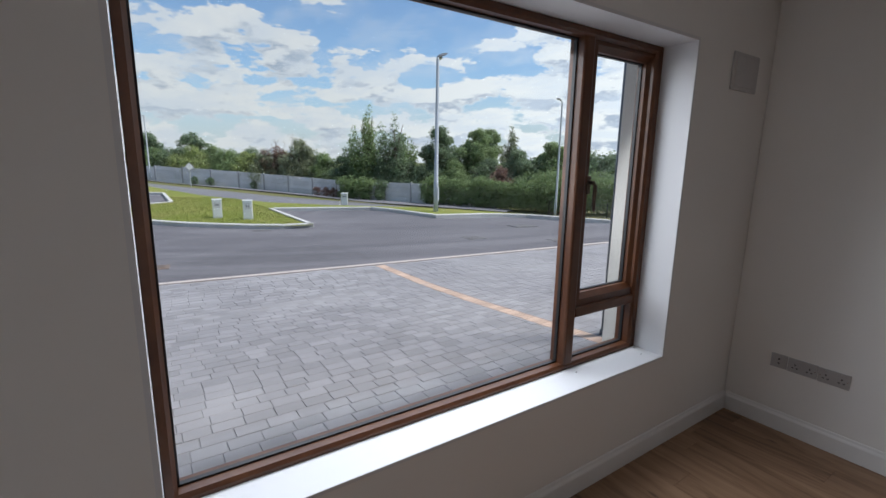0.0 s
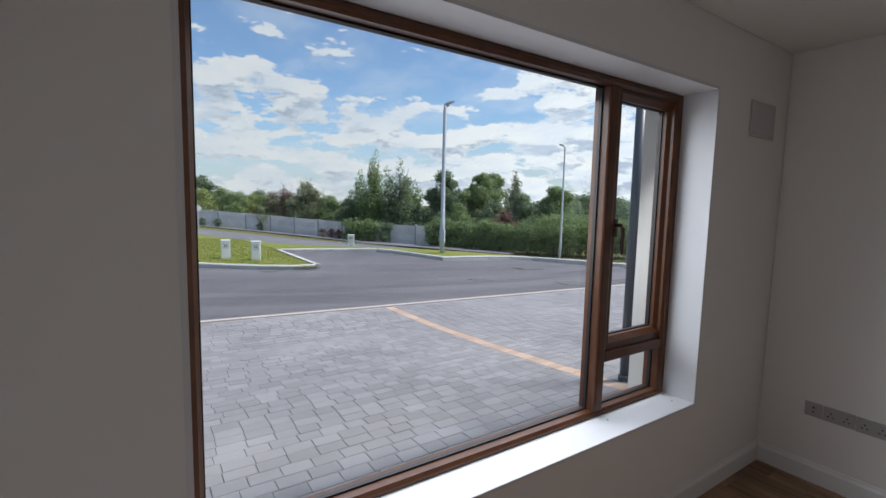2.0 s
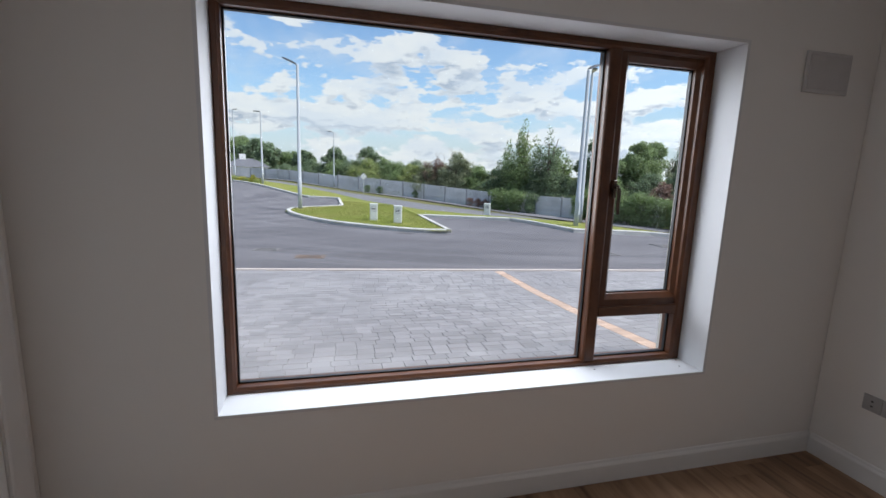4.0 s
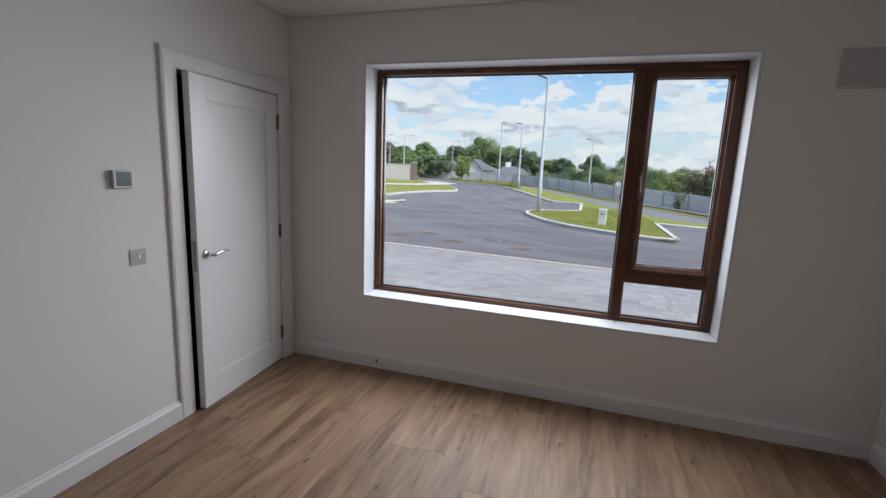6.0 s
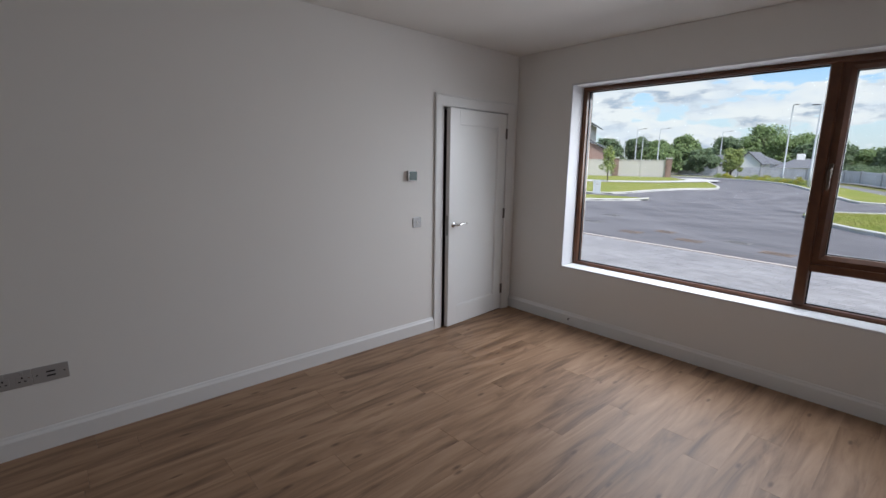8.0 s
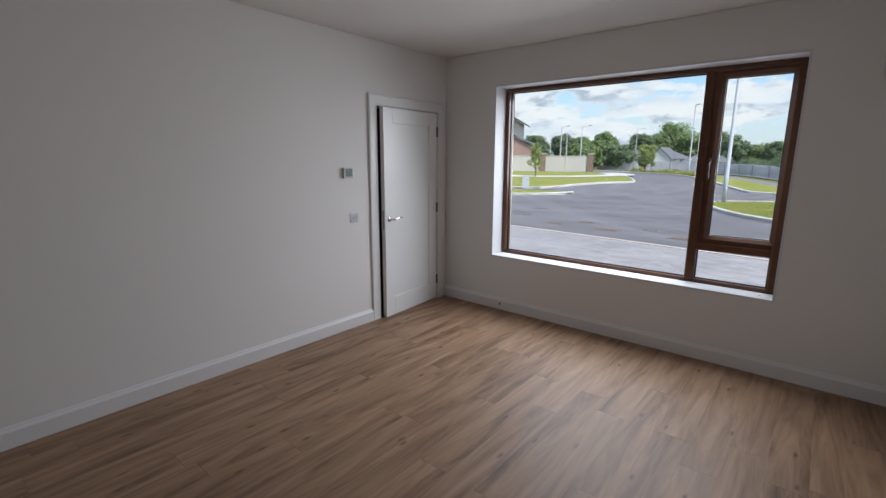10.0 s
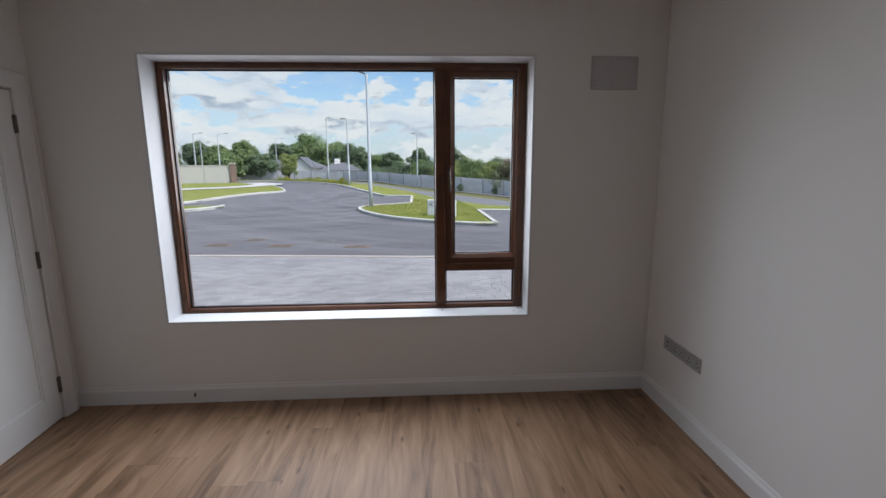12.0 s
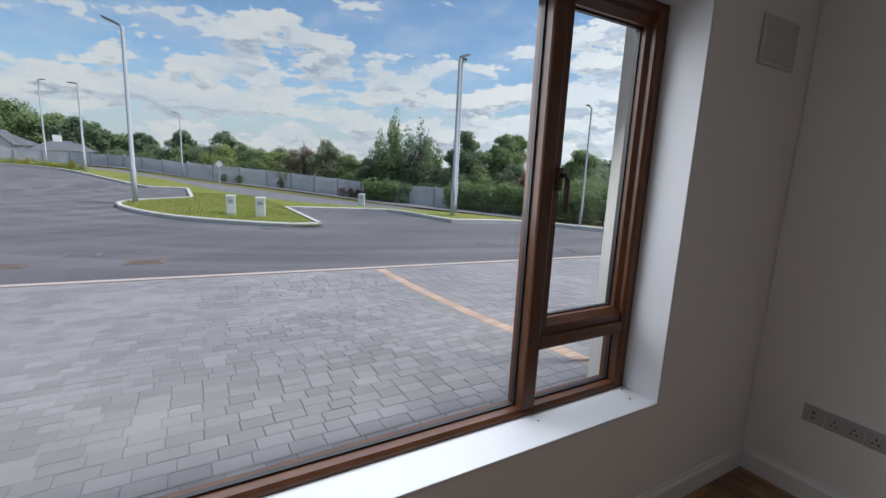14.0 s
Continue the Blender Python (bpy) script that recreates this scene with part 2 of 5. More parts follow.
M["blade"] = material("grass_blade", (0.225, 0.265, 0.055), 0.8, random_tone=0.35, stain=(0.5, 0.5, (0.300, 0.275, 0.095)), spec=0.2)
M["field"] = material("rough_ground", (0.160, 0.165, 0.065), 0.95, grain=(1.2, 0.6, (0.085, 0.105, 0.032)), stain=(0.25, 0.6, (0.175, 0.155, 0.085)), bump=(12, 0.9, 0.06), spec=0.1)
M["block_wall"] = material("grey_concrete_panel", (0.70, 0.685, 0.70), 0.9, grain=(3.0, 0.5, (0.60, 0.59, 0.60)), stain=(0.8, 0.5, (0.50, 0.49, 0.50)), bump=(40, 0.4, 0.008), random_tone=0.08)
M["wall_post"] = material("dark_concrete_post", (0.40, 0.39, 0.40), 0.9, grain=(4.0, 0.5, (0.30, 0.295, 0.30)), bump=(40, 0.4, 0.008))
M["grey_render"] = material("grey_render", (0.52, 0.50, 0.46), 0.9, grain=(1.2, 0.4, (0.46, 0.44, 0.41)), bump=(30, 0.3, 0.006))
M["brick"] = material("red_brown_brick", (0.31, 0.205, 0.165), 0.85, grain=(6, 0.7, (0.22, 0.15, 0.125)), bump=(30, 0.4, 0.01), random_tone=0.25)
M["slate"] = material("dark_slate", (0.14, 0.145, 0.16), 0.7, grain=(4, 0.5, (0.10, 0.105, 0.115)), bump=(12, 0.5, 0.02))
M["white_wall"] = material("white_house_paint", (0.84, 0.83, 0.81), 0.8, grain=(1, 0.3, (0.76, 0.75, 0.73)))
M["galv"] = material("galvanised_steel", (0.48, 0.51, 0.54), 0.85, 0.0, grain=(5, 0.4, (0.46, 0.49, 0.52)))
M["lamp_head"] = material("dark_grey_casting", (0.10, 0.11, 0.12), 0.45, 0.3)
M["cabinet"] = material("white_grp", (0.72, 0.73, 0.72), 0.5, grain=(6, 0.3, (0.63, 0.64, 0.63)))
M["ink"] = material("dark_label_ink", (0.05, 0.06, 0.08), 0.6)
M["iron"] = material("cast_iron", (0.16, 0.15, 0.145), 0.6, 0.3, grain=(30, 0.5, (0.10, 0.095, 0.09)), bump=(60, 0.6, 0.01))
M["rust"] = material("rust_stained_cover", (0.20, 0.145, 0.11), 0.85, 0.0, grain=(5, 0.8, (0.11, 0.10, 0.098)), bump=(60, 0.5, 0.006))
M["worn_cover"] = material("worn_grey_cover", (0.21, 0.205, 0.20), 0.85, 0.0, grain=(5, 0.8, (0.12, 0.118, 0.118)), bump=(60, 0.5, 0.006))
M["rail"] = material("black_painted_rail", (0.02, 0.021, 0.023), 0.45)
M["bark"] = material("bark", (0.11, 0.085, 0.065), 0.95, grain=(8, 0.6, (0.07, 0.055, 0.042)), bump=(20, 0.8, 0.03))


def leaf_material(name, colour, second):
    m = material(name, colour, 0.65, grain=(1.3, 0.7, second), random_tone=0.38, spec=0.25)
    nt = m.node_tree
    b = nt.nodes["Principled BSDF"]
    tr = nt.nodes.new("ShaderNodeBsdfTranslucent")
    src = b.inputs["Base Color"].links[0].from_socket
    nt.links.new(src, tr.inputs[0])
    x = nt.nodes.new("ShaderNodeMixShader")
    x.inputs[0].default_value = 0.48
    nt.links.new(b.outputs[0], x.inputs[1])
    nt.links.new(tr.outputs[0], x.inputs[2])
    nt.links.new(x.outputs[0], nt.nodes["Material Output"].inputs[0])
    return m


M["leaf"] = leaf_material("leaf_green", (0.261, 0.345, 0.156), (0.191, 0.269, 0.120))
M["leaf_dark"] = leaf_material("leaf_dark_green", (0.215, 0.285, 0.165), (0.160, 0.225, 0.130))
M["leaf_light"] = leaf_material("leaf_yellow_green", (0.348, 0.404, 0.156), (0.273, 0.333, 0.130))
M["leaf_grey"] = leaf_material("leaf_grey_green", (0.284, 0.316, 0.195), (0.220, 0.252, 0.153))
M["leaf_red"] = leaf_material("leaf_dry_red", (0.278, 0.175, 0.143), (0.209, 0.146, 0.117))
M["leaf_yellow"] = leaf_material("leaf_yellow", (0.46, 0.43, 0.085), (0.33, 0.36, 0.08))


def wood_floor():
    m = bpy.data.materials.new("oak_laminate")
    m.use_nodes = True
    nt = m.node_tree
    b = nt.nodes["Principled BSDF"]
    geo = nt.nodes.new("ShaderNodeNewGeometry")
    info = nt.nodes.new("ShaderNodeObjectInfo")
    wide = nt.nodes.new("ShaderNodeVectorMath")
    wide.operation = "SCALE"
    comb3 = nt.nodes.new("ShaderNodeCombineXYZ")
    for i in range(3):
        nt.links.new(info.outputs["Random"], comb3.inputs[i])
    nt.links.new(comb3.outputs[0], wide.inputs[0])
    wide.inputs["Scale"].default_value = 37.0
    add = nt.nodes.new("ShaderNodeVectorMath")
    nt.links.new(geo.outputs["Position"], add.inputs[0])
    nt.links.new(wide.outputs[0], add.inputs[1])

    def tex(scale, stretch, detail, rgh, dist=0.0):
        mp = nt.nodes.new("ShaderNodeMapping")
        mp.inputs["Scale"].default_value = stretch
        nt.links.new(add.outputs[0], mp.inputs[0])
        n = nt.nodes.new("ShaderNodeTexNoise")
        n.inputs["Scale"].default_value, n.inputs["Detail"].default_value = scale, detail
        n.inputs["Roughness"].default_value, n.inputs["Distortion"].default_value = rgh, dist
        nt.links.new(mp.outputs[0], n.inputs["Vector"])
        return n.outputs["Fac"]

    broad_, grain_, fine_ = tex(1.5, (3.4, 0.42, 1), 3, 0.5, 1.4), tex(3.0, (3.4, 0.36, 1), 6, 0.58, 2.2), tex(42, (4.0, 0.16, 1), 3, 0.6)
    ramp = nt.nodes.new("ShaderNodeValToRGB")
    ramp.color_ramp.elements[0].position, ramp.color_ramp.elements[0].color = 0.34, (0.128, 0.073, 0.042, 1)
    ramp.color_ramp.elements[1].position, ramp.color_ramp.elements[1].color = 0.66, (0.405, 0.262, 0.166, 1)
    mid = ramp.color_ramp.elements.new(0.5)
    mid.color = (0.290, 0.176, 0.106, 1)
    s = nt.nodes.new("ShaderNodeMath")
    s.operation = "MULTIPLY_ADD"
    nt.links.new(grain_, s.inputs[0])
    s.inputs[1].default_value = 0.5
    hb = nt.nodes.new("ShaderNodeMath")
    hb.operation = "MULTIPLY"
    nt.links.new(broad_, hb.inputs[0])
    hb.inputs[1].default_value = 0.5
    nt.links.new(hb.outputs[0], s.inputs[2])
    nt.links.new(s.outputs[0], ramp.inputs[0])
    # knots and dark streaks
    kn = tex(3.4, (1.6, 0.5, 1), 2, 0.5, 2.2)
    kr = nt.nodes.new("ShaderNodeMapRange")
    nt.links.new(kn, kr.inputs[0])
    kr.inputs[1].default_value, kr.inputs[2].default_value, kr.inputs[4].default_value = 0.69, 0.82, 0.5
    kx = nt.nodes.new("ShaderNodeMixRGB")
    nt.links.new(kr.outputs[0], kx.inputs[0])
    nt.links.new(ramp.outputs[0], kx.inputs[1])
    kx.inputs[2].default_value = (0.11, 0.062, 0.036, 1)
    vmap = nt.nodes.new("ShaderNodeMapping")
    vmap.inputs["Scale"].default_value = (4.2, 1.5, 1.0)
    nt.links.new(add.outputs[0], vmap.inputs[0])
    vor = nt.nodes.new("ShaderNodeTexVoronoi")
    vor.voronoi_dimensions = "2D"
    vor.inputs["Scale"].default_value = 1.0
    nt.links.new(vmap.outputs[0], vor.inputs["Vector"])
    vr = nt.nodes.new("ShaderNodeMapRange")
    nt.links.new(vor.outputs["Distance"], vr.inputs[0])
    vr.inputs[1].default_value, vr.inputs[2].default_value = 0.015, 0.060
    vr.inputs[3].default_value, vr.inputs[4].default_value = 0.75, 0.0
    vx = nt.nodes.new("ShaderNodeMixRGB")
    nt.links.new(vr.outputs[0], vx.inputs[0])
    nt.links.new(kx.outputs[0], vx.inputs[1])
    vx.inputs[2].default_value = (0.085, 0.046, 0.028, 1)
    kx = vx
    fx = nt.nodes.new("ShaderNodeMixRGB")
    fr = nt.nodes.new("ShaderNodeMapRange")
    nt.links.new(fine_, fr.inputs[0])
    fr.inputs[1].default_value, fr.inputs[2].default_value, fr.inputs[4].default_value = 0.52, 0.78, 0.10
    nt.links.new(fr.outputs[0], fx.inputs[0])
    nt.links.new(kx.outputs[0], fx.inputs[1])
    fx.inputs[2].default_value = (0.15, 0.090, 0.055, 1)
    tone = nt.nodes.new("ShaderNodeHueSaturation")
    tr_ = nt.nodes.new("ShaderNodeMapRange")
    nt.links.new(info.outputs["Random"], tr_.inputs[0])
    tr_.inputs[3].default_value, tr_.inputs[4].default_value = 0.955, 1.045
    nt.links.new(tr_.outputs[0], tone.inputs["Value"])
    nt.links.new(fx.outputs[0], tone.inputs["Color"])
    nt.links.new(tone.outputs[0], b.inputs["Base Color"])
    rr = nt.nodes.new("ShaderNodeMapRange")
    nt.links.new(grain_, rr.inputs[0])
    rr.inputs[3].default_value, rr.inputs[4].default_value = 0.42, 0.56
    nt.links.new(rr.outputs[0], b.inputs["Roughness"])
    b.inputs["Specular IOR Level"].default_value = 0.35
    bp = nt.nodes.new("ShaderNodeBump")
    bp.inputs["Strength"].default_value, bp.inputs["Distance"].default_value = 0.15, 0.001
    nt.links.new(fine_, bp.inputs["Height"])
    nt.links.new(bp.outputs[0], b.inputs["Normal"])
    return m


M["oak"] = wood_floor()


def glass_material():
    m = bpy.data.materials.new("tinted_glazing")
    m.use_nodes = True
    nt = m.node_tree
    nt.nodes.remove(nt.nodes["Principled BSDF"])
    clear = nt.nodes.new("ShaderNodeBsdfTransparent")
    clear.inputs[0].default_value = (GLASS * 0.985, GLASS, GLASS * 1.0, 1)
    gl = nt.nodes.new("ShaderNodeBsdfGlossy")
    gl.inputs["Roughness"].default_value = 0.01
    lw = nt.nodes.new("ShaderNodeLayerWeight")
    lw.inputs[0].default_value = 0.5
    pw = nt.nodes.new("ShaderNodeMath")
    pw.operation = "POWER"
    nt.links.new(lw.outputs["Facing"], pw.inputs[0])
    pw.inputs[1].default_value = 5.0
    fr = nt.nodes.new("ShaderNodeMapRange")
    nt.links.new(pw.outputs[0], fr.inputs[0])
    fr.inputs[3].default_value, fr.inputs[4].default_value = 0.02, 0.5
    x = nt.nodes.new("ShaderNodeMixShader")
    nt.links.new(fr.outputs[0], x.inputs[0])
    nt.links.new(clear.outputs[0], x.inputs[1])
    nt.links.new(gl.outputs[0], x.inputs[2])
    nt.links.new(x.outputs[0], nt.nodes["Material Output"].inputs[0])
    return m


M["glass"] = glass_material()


# ---- mesh helpers ----
def thing(name, at=(0, 0, 0), label="", category="", group="", kind="", turn=0.0):
    ob = new(name)
    ob.empty_display_size = 0.1
    ob.matrix_world = pose(*at, 0, 0, turn)
    return tagged(ob, label, category, group, kind)


def mesh_object(name, bm, mat, parent=None, label="", smooth=False):
    me = bpy.data.meshes.new(name)
    bm.normal_update()
    bm.to_mesh(me)
    bm.free()
    me.materials.append(mat)
    if smooth:
        for p in me.polygons:
            p.use_smooth = True
    ob = new(name, me)
    if parent is not None:
        ob.parent = parent
    return tagged(ob, label)


def part(name, bm, mat, parent, label="", smooth=False):
    return mesh_object(name, bm, mat, parent, label, smooth)


def share(name, data, parent, at=(0, 0, 0), turn=(0, 0, 0), scale=(1, 1, 1)):
    ob = new(name, data)
    ob.parent = parent
    ob.matrix_basis = Matrix.LocRotScale(at, Euler([radians(a) for a in turn]), scale)
    return ob


def add_box(bm, x0, x1, y0, y1, z0, z1, bevel=0.0, segments=1):
    r = bmesh.ops.create_cube(bm, size=1.0)
    vs = r["verts"]
    for v in vs:
        v.co = Vector((x0 + (v.co.x + 0.5) * (x1 - x0), y0 + (v.co.y + 0.5) * (y1 - y0), z0 + (v.co.z + 0.5) * (z1 - z0)))
    if bevel:
        es = list({e for v in vs for e in v.link_edges})
        bmesh.ops.bevel(bm, geom=es, offset=bevel, segments=segments, affect="EDGES", profile=0.5)
    return bm


def boxed(*args, bevel=0.0, segments=1):
    return add_box(bmesh.new(), *args, bevel=bevel, segments=segments)


def add_tube(bm, points, radii, sides=10, cap=True):
    """A round rod along points."""
    rings = []
    pts = [Vector(p) for p in points]
    for i, p in enumerate(pts):
        d = (pts[min(i + 1, len(pts) - 1)] - pts[max(i - 1, 0)]).normalized()
        u = d.orthogonal().normalized() if abs(d.z) < 0.95 else Vector((1, 0, 0))
        u = (u - d * u.dot(d)).normalized()
        w = d.cross(u)
        rings.append([bm.verts.new(p + (u * math.cos(a) + w * math.sin(a)) * radii[i]) for a in (2 * math.pi * k / sides for k in range(sides))])
    for a, b in zip(rings, rings[1:]):
        for k in range(sides):
            bm.faces.new((a[k], a[(k + 1) % sides], b[(k + 1) % sides], b[k]))
    if cap:
        bm.faces.new(rings[0][::-1])
        bm.faces.new(rings[-1])
    return bm


def tube(points, radii, sides=10):
    return add_tube(bmesh.new(), points, radii, sides)


def prism(profile, axis, a, b):
    """A 2D profile swept along x or y from a to b; profile in (the other, z)."""
    bm = bmesh.new()
    ends = []
    for s in (a, b):
        ends.append([bm.verts.new((s, p, q) if axis == "x" else (p, s, q)) for p, q in profile])
    n = len(profile)
    for k in range(n):
        bm.faces.new((ends[0][k], ends[0][(k + 1) % n], ends[1][(k + 1) % n], ends[1][k]))
    bm.faces.new(ends[0][::-1])
    bm.faces.new(ends[1])
    bmesh.ops.recalc_face_normals(bm, faces=bm.faces)
    return bm


# ---- the room: x 0 to 3.81, y -6.6 to 0, ceiling 2.535 ----
W_X, BACK, CEIL = 3.815, -6.6, 2.535
OX0, OX1, OZ0, OZ1 = 0.622, 2.982, 0.560, 2.204      # window opening, inside
DY0, DY1, DZ = -1.012, -0.122, 2.013                  # door opening


def setting(name, bm, mat, label, category):
    return tagged(mesh_object(name, bm, mat), label, category, kind="structure")


def holed_wall(spans):
    bm = bmesh.new()
    for s in spans:
        add_box(bm, *s)
    return bm


setting("wall_north", holed_wall([(-0.25, OX0, 0, 0.20, 0, CEIL), (OX1, W_X + 0.25, 0, 0.20, 0, CEIL), (OX0, OX1, 0, 0.20, OZ1, CEIL), (OX0, OX1, 0, 0.20, 0, OZ0 - 0.014)]), M["wall"], "white painted plaster wall round a wide picture window", "wall")
setting("wall_west", holed_wall([(-0.14, 0, BACK, DY0, 0, CEIL), (-0.14, 0, DY1, -0.002, 0, CEIL), (-0.14, 0, DY0, DY1, DZ, CEIL)]), M["wall"], "white painted plaster wall with a door near the corner", "wall")
setting("wall_east", boxed(W_X, W_X + 0.2, BACK, -0.002, 0, CEIL), M["wall"], "plain white painted plaster wall with sockets", "wall")
# unseen back wall, put far back so that it bounces less light
setting("wall_south", boxed(-0.14, W_X + 0.2, BACK - 0.2, BACK - 0.002, 0, CEIL), M["wall"], "unseen plain white wall closing the room, set far back", "wall")
setting("ceiling", boxed(-0.2, W_X + 0.25, BACK - 0.2, 0.45, CEIL + 0.002, CEIL + 0.15), M["ceiling"], "flat white painted plasterboard ceiling", "ceiling")

# reveals and window board
rev = bmesh.new()
add_box(rev, OX0 - 0.012, OX0 + 0.003, -0.003, 0.172, OZ0, OZ1)
add_box(rev, OX1 - 0.003, OX1 + 0.012, -0.003, 0.172, OZ0, OZ1)
add_box(rev, OX0 - 0.012, OX1 + 0.012, -0.003, 0.172, OZ1 - 0.003, OZ1 + 0.012)
setting("window_reveal", rev, M["reveal"], "white painted plaster reveal round the window", "reveal")
setting("window_board", boxed(OX0 - 0.012, OX1 + 0.012, -0.004, 0.176, OZ0 - 0.016, OZ0, bevel=0.003, segments=2), M["reveal"], "white painted window board under the picture window", "window sill")

# outer leaf of the house; its unseen top is kept low to shorten its shadow
EX0, EX1, EZ0, EZ1 = 0.56, 3.064, 0.40, 2.26
OUT = 0.45
setting("house_front", holed_wall([(-9.0, EX0, 0.21, OUT, -0.5, 2.74), (EX1, 9.0, 0.21, OUT, -0.5, 2.74), (EX0, EX1, 0.29, OUT, EZ1, 2.74), (EX0, EX1, 0.29, OUT, -0.5, EZ0 - 0.05)]), M["render"], "cream rendered outer wall of the house", "house wall")
setting("outer_sill", prism([(0.268, 0.515), (0.275, 0.42), (0.47, 0.33), (0.47, 0.355), (0.29, 0.53)], "x", EX0 + 0.002, EX1 - 0.002), M["sill_out"], "pinkish concrete sill outside the window", "window sill")
# Made-up unseen roof; low, hardly overhanging, so its shadow on the paving stays short.
setting("house_roof", boxed(-9.2, 9.2, -7.0, 0.50, 2.745, 2.9), M["slate"], "unseen flat roof slab, kept low for a short shadow", "roof")

post_ = thing("porch_post", (4.475, 1.41, -0.105), "anthracite round post standing on the paving", "post")
part("column", tube([(0, 0, -0.01), (0, 0, 3.0)], [0.050, 0.050], 20), M["pipe"], post_, smooth=True)
part("base_collar", tube([(0, 0, 0.0), (0, 0, 0.05), (0, 0, 0.06)], [0.064, 0.062, 0.051], 20), M["pipe"], post_, smooth=True)

# ---- floor of oak planks ----
floor = tagged(mesh_object("floor", boxed(-0.16, W_X + 0.02, BACK - 0.02, 0.02, -0.12, -0.004), M["cable"]), "oak laminate plank floor with brown grain and knots", "floor", kind="structure")
PW = 0.1725
rng = random.Random(5)


def plank_mesh(w, l):
    bm = bmesh.new()
    c, e = 0.0008, 0.0002
    lo = [bm.verts.new(p) for p in ((0, 0, -0.004), (w, 0, -0.004), (w, l, -0.004), (0, l, -0.004))]
    sh = [bm.verts.new(p) for p in ((0, 0.0004, -c), (w, 0.0004, -c), (w, l - 0.0004, -c), (0, l - 0.0004, -c))]
    hi = [bm.verts.new(p) for p in ((e, c, 0), (w - e, c, 0), (w - e, l - c, 0), (e, l - c, 0))]
    for a, b in ((lo, sh), (sh, hi)):
        for k in range(4):
            bm.faces.new((a[k], a[(k + 1) % 4], b[(k + 1) % 4], b[k]))
    bm.faces.new(hi)
    me = bpy.data.meshes.new("plank")
    bm.to_mesh(me)
    bm.free()
    me.materials.append(M["oak"])
    return me


# ---- skirting boards ----
SK_H, SK_T = 0.120, 0.018
SKP = [(0, 0), (SK_T, 0), (SK_T, 0.092), (SK_T - 0.003, 0.098), (0.009, 0.106), (0.006, 0.116), (0.003, SK_H), (0, SK_H)]
setting("baseboard_north", prism([(-p, q) for p, q in SKP], "x", SK_T * 0, W_X), M["gloss"], "white painted moulded skirting board under the window", "baseboard")
setting("baseboard_west", prism(SKP, "y", BACK, DY0 - 0.076), M["gloss"], "white painted moulded skirting board", "baseboard")
setting("baseboard_east", prism([(W_X - p, q) for p, q in SKP], "y", BACK, -SK_T - 0.001), M["gloss"], "white painted moulded skirting board", "baseboard")
setting("baseboard_south", prism([(BACK + p, q) for p, q in SKP], "x", SK_T, W_X - SK_T), M["gloss"], "white painted moulded skirting board", "baseboard")

# ---- door: lining, architrave, leaf standing ajar ----
lining = bmesh.new()
add_box(lining, -0.142, 0.002, DY0 - 0.0, DY0 + 0.028, 0, DZ)
add_box(lining, -0.142, 0.002, DY1 - 0.028, DY1, 0, DZ)
add_box(lining, -0.142, 0.002, DY0 + 0.028, DY1 - 0.028, DZ - 0.028, DZ)
add_box(lining, -0.100, -0.046, DY0 + 0.028, DY0 + 0.040, 0, DZ - 0.028)
add_box(lining, -0.100, -0.046, DY1 - 0.040, DY1 - 0.028, 0, DZ - 0.028)
AW = 0.100
ARCH = [(0.0, 0.0), (AW, 0.0), (AW, 0.016), (AW - 0.012, 0.020), (AW - 0.020, 0.015), (0.020, 0.012), (0.008, 0.012), (0.0, 0.008)]


def architrave_leg(y_in, side, z1):
    bm = bmesh.new()
    pts = [(y_in + side * a, t) for a, t in ARCH]
    ends = []
    for zz in (0.0, z1):
        ends.append([bm.verts.new((0.001 + t, y, zz + (side * (y - y_in) if zz else 0))) for y, t in pts])
    n = len(pts)
    for k in range(n):
        bm.faces.new((ends[0][k], ends[0][(k + 1) % n], ends[1][(k + 1) % n], ends[1][k]))
    bm.faces.new(ends[0]), bm.faces.new(ends[1])
    bmesh.ops.recalc_face_normals(bm, faces=bm.faces)
    return bm


def architrave_head(y0, y1, z0):
    bm = bmesh.new()
    ends = []
    for y, s in ((y0, -1), (y1, 1)):
        ends.append([bm.verts.new((0.001 + t, y + s * a, z0 + a)) for a, t in ARCH])
    n = len(ARCH)
    for k in range(n):
        bm.faces.new((ends[0][k], ends[0][(k + 1) % n], ends[1][(k + 1) % n], ends[1][k]))
    bm.faces.new(ends[0]), bm.faces.new(ends[1])
    bmesh.ops.recalc_face_normals(bm, faces=bm.faces)
    return bm


door = thing("door_1", (0, 0, 0), "white panelled internal door standing slightly ajar", "door", kind="structure")
part("door_lining", lining, M["gloss"], door)
part("architrave", architrave_leg(DY0 + 0.026, -1, DZ - 0.026), M["gloss"], door)
part("architrave", architrave_leg(DY1 - 0.026, 1, DZ - 0.026), M["gloss"], door)
part("architrave", architrave_head(DY0 + 0.026, DY1 - 0.026, DZ - 0.026), M["gloss"], door)

LW, LH, LT = 0.806, 1.968, 0.044
ST, TOP, BOT = 0.125, 0.125, 0.175


def door_leaf():
    """Local x along the leaf from the hinge, y through it (front at 0), z up."""
    bm = bmesh.new()
    add_box(bm, 0, ST, 0, LT, 0, LH, bevel=0.0015)
    add_box(bm, LW - ST, LW, 0, LT, 0, LH, bevel=0.0015)
    add_box(bm, ST, LW - ST, 0.0002, LT, 0, BOT)
    add_box(bm, ST, LW - ST, 0.0002, LT, LH - TOP, LH)
    return bm


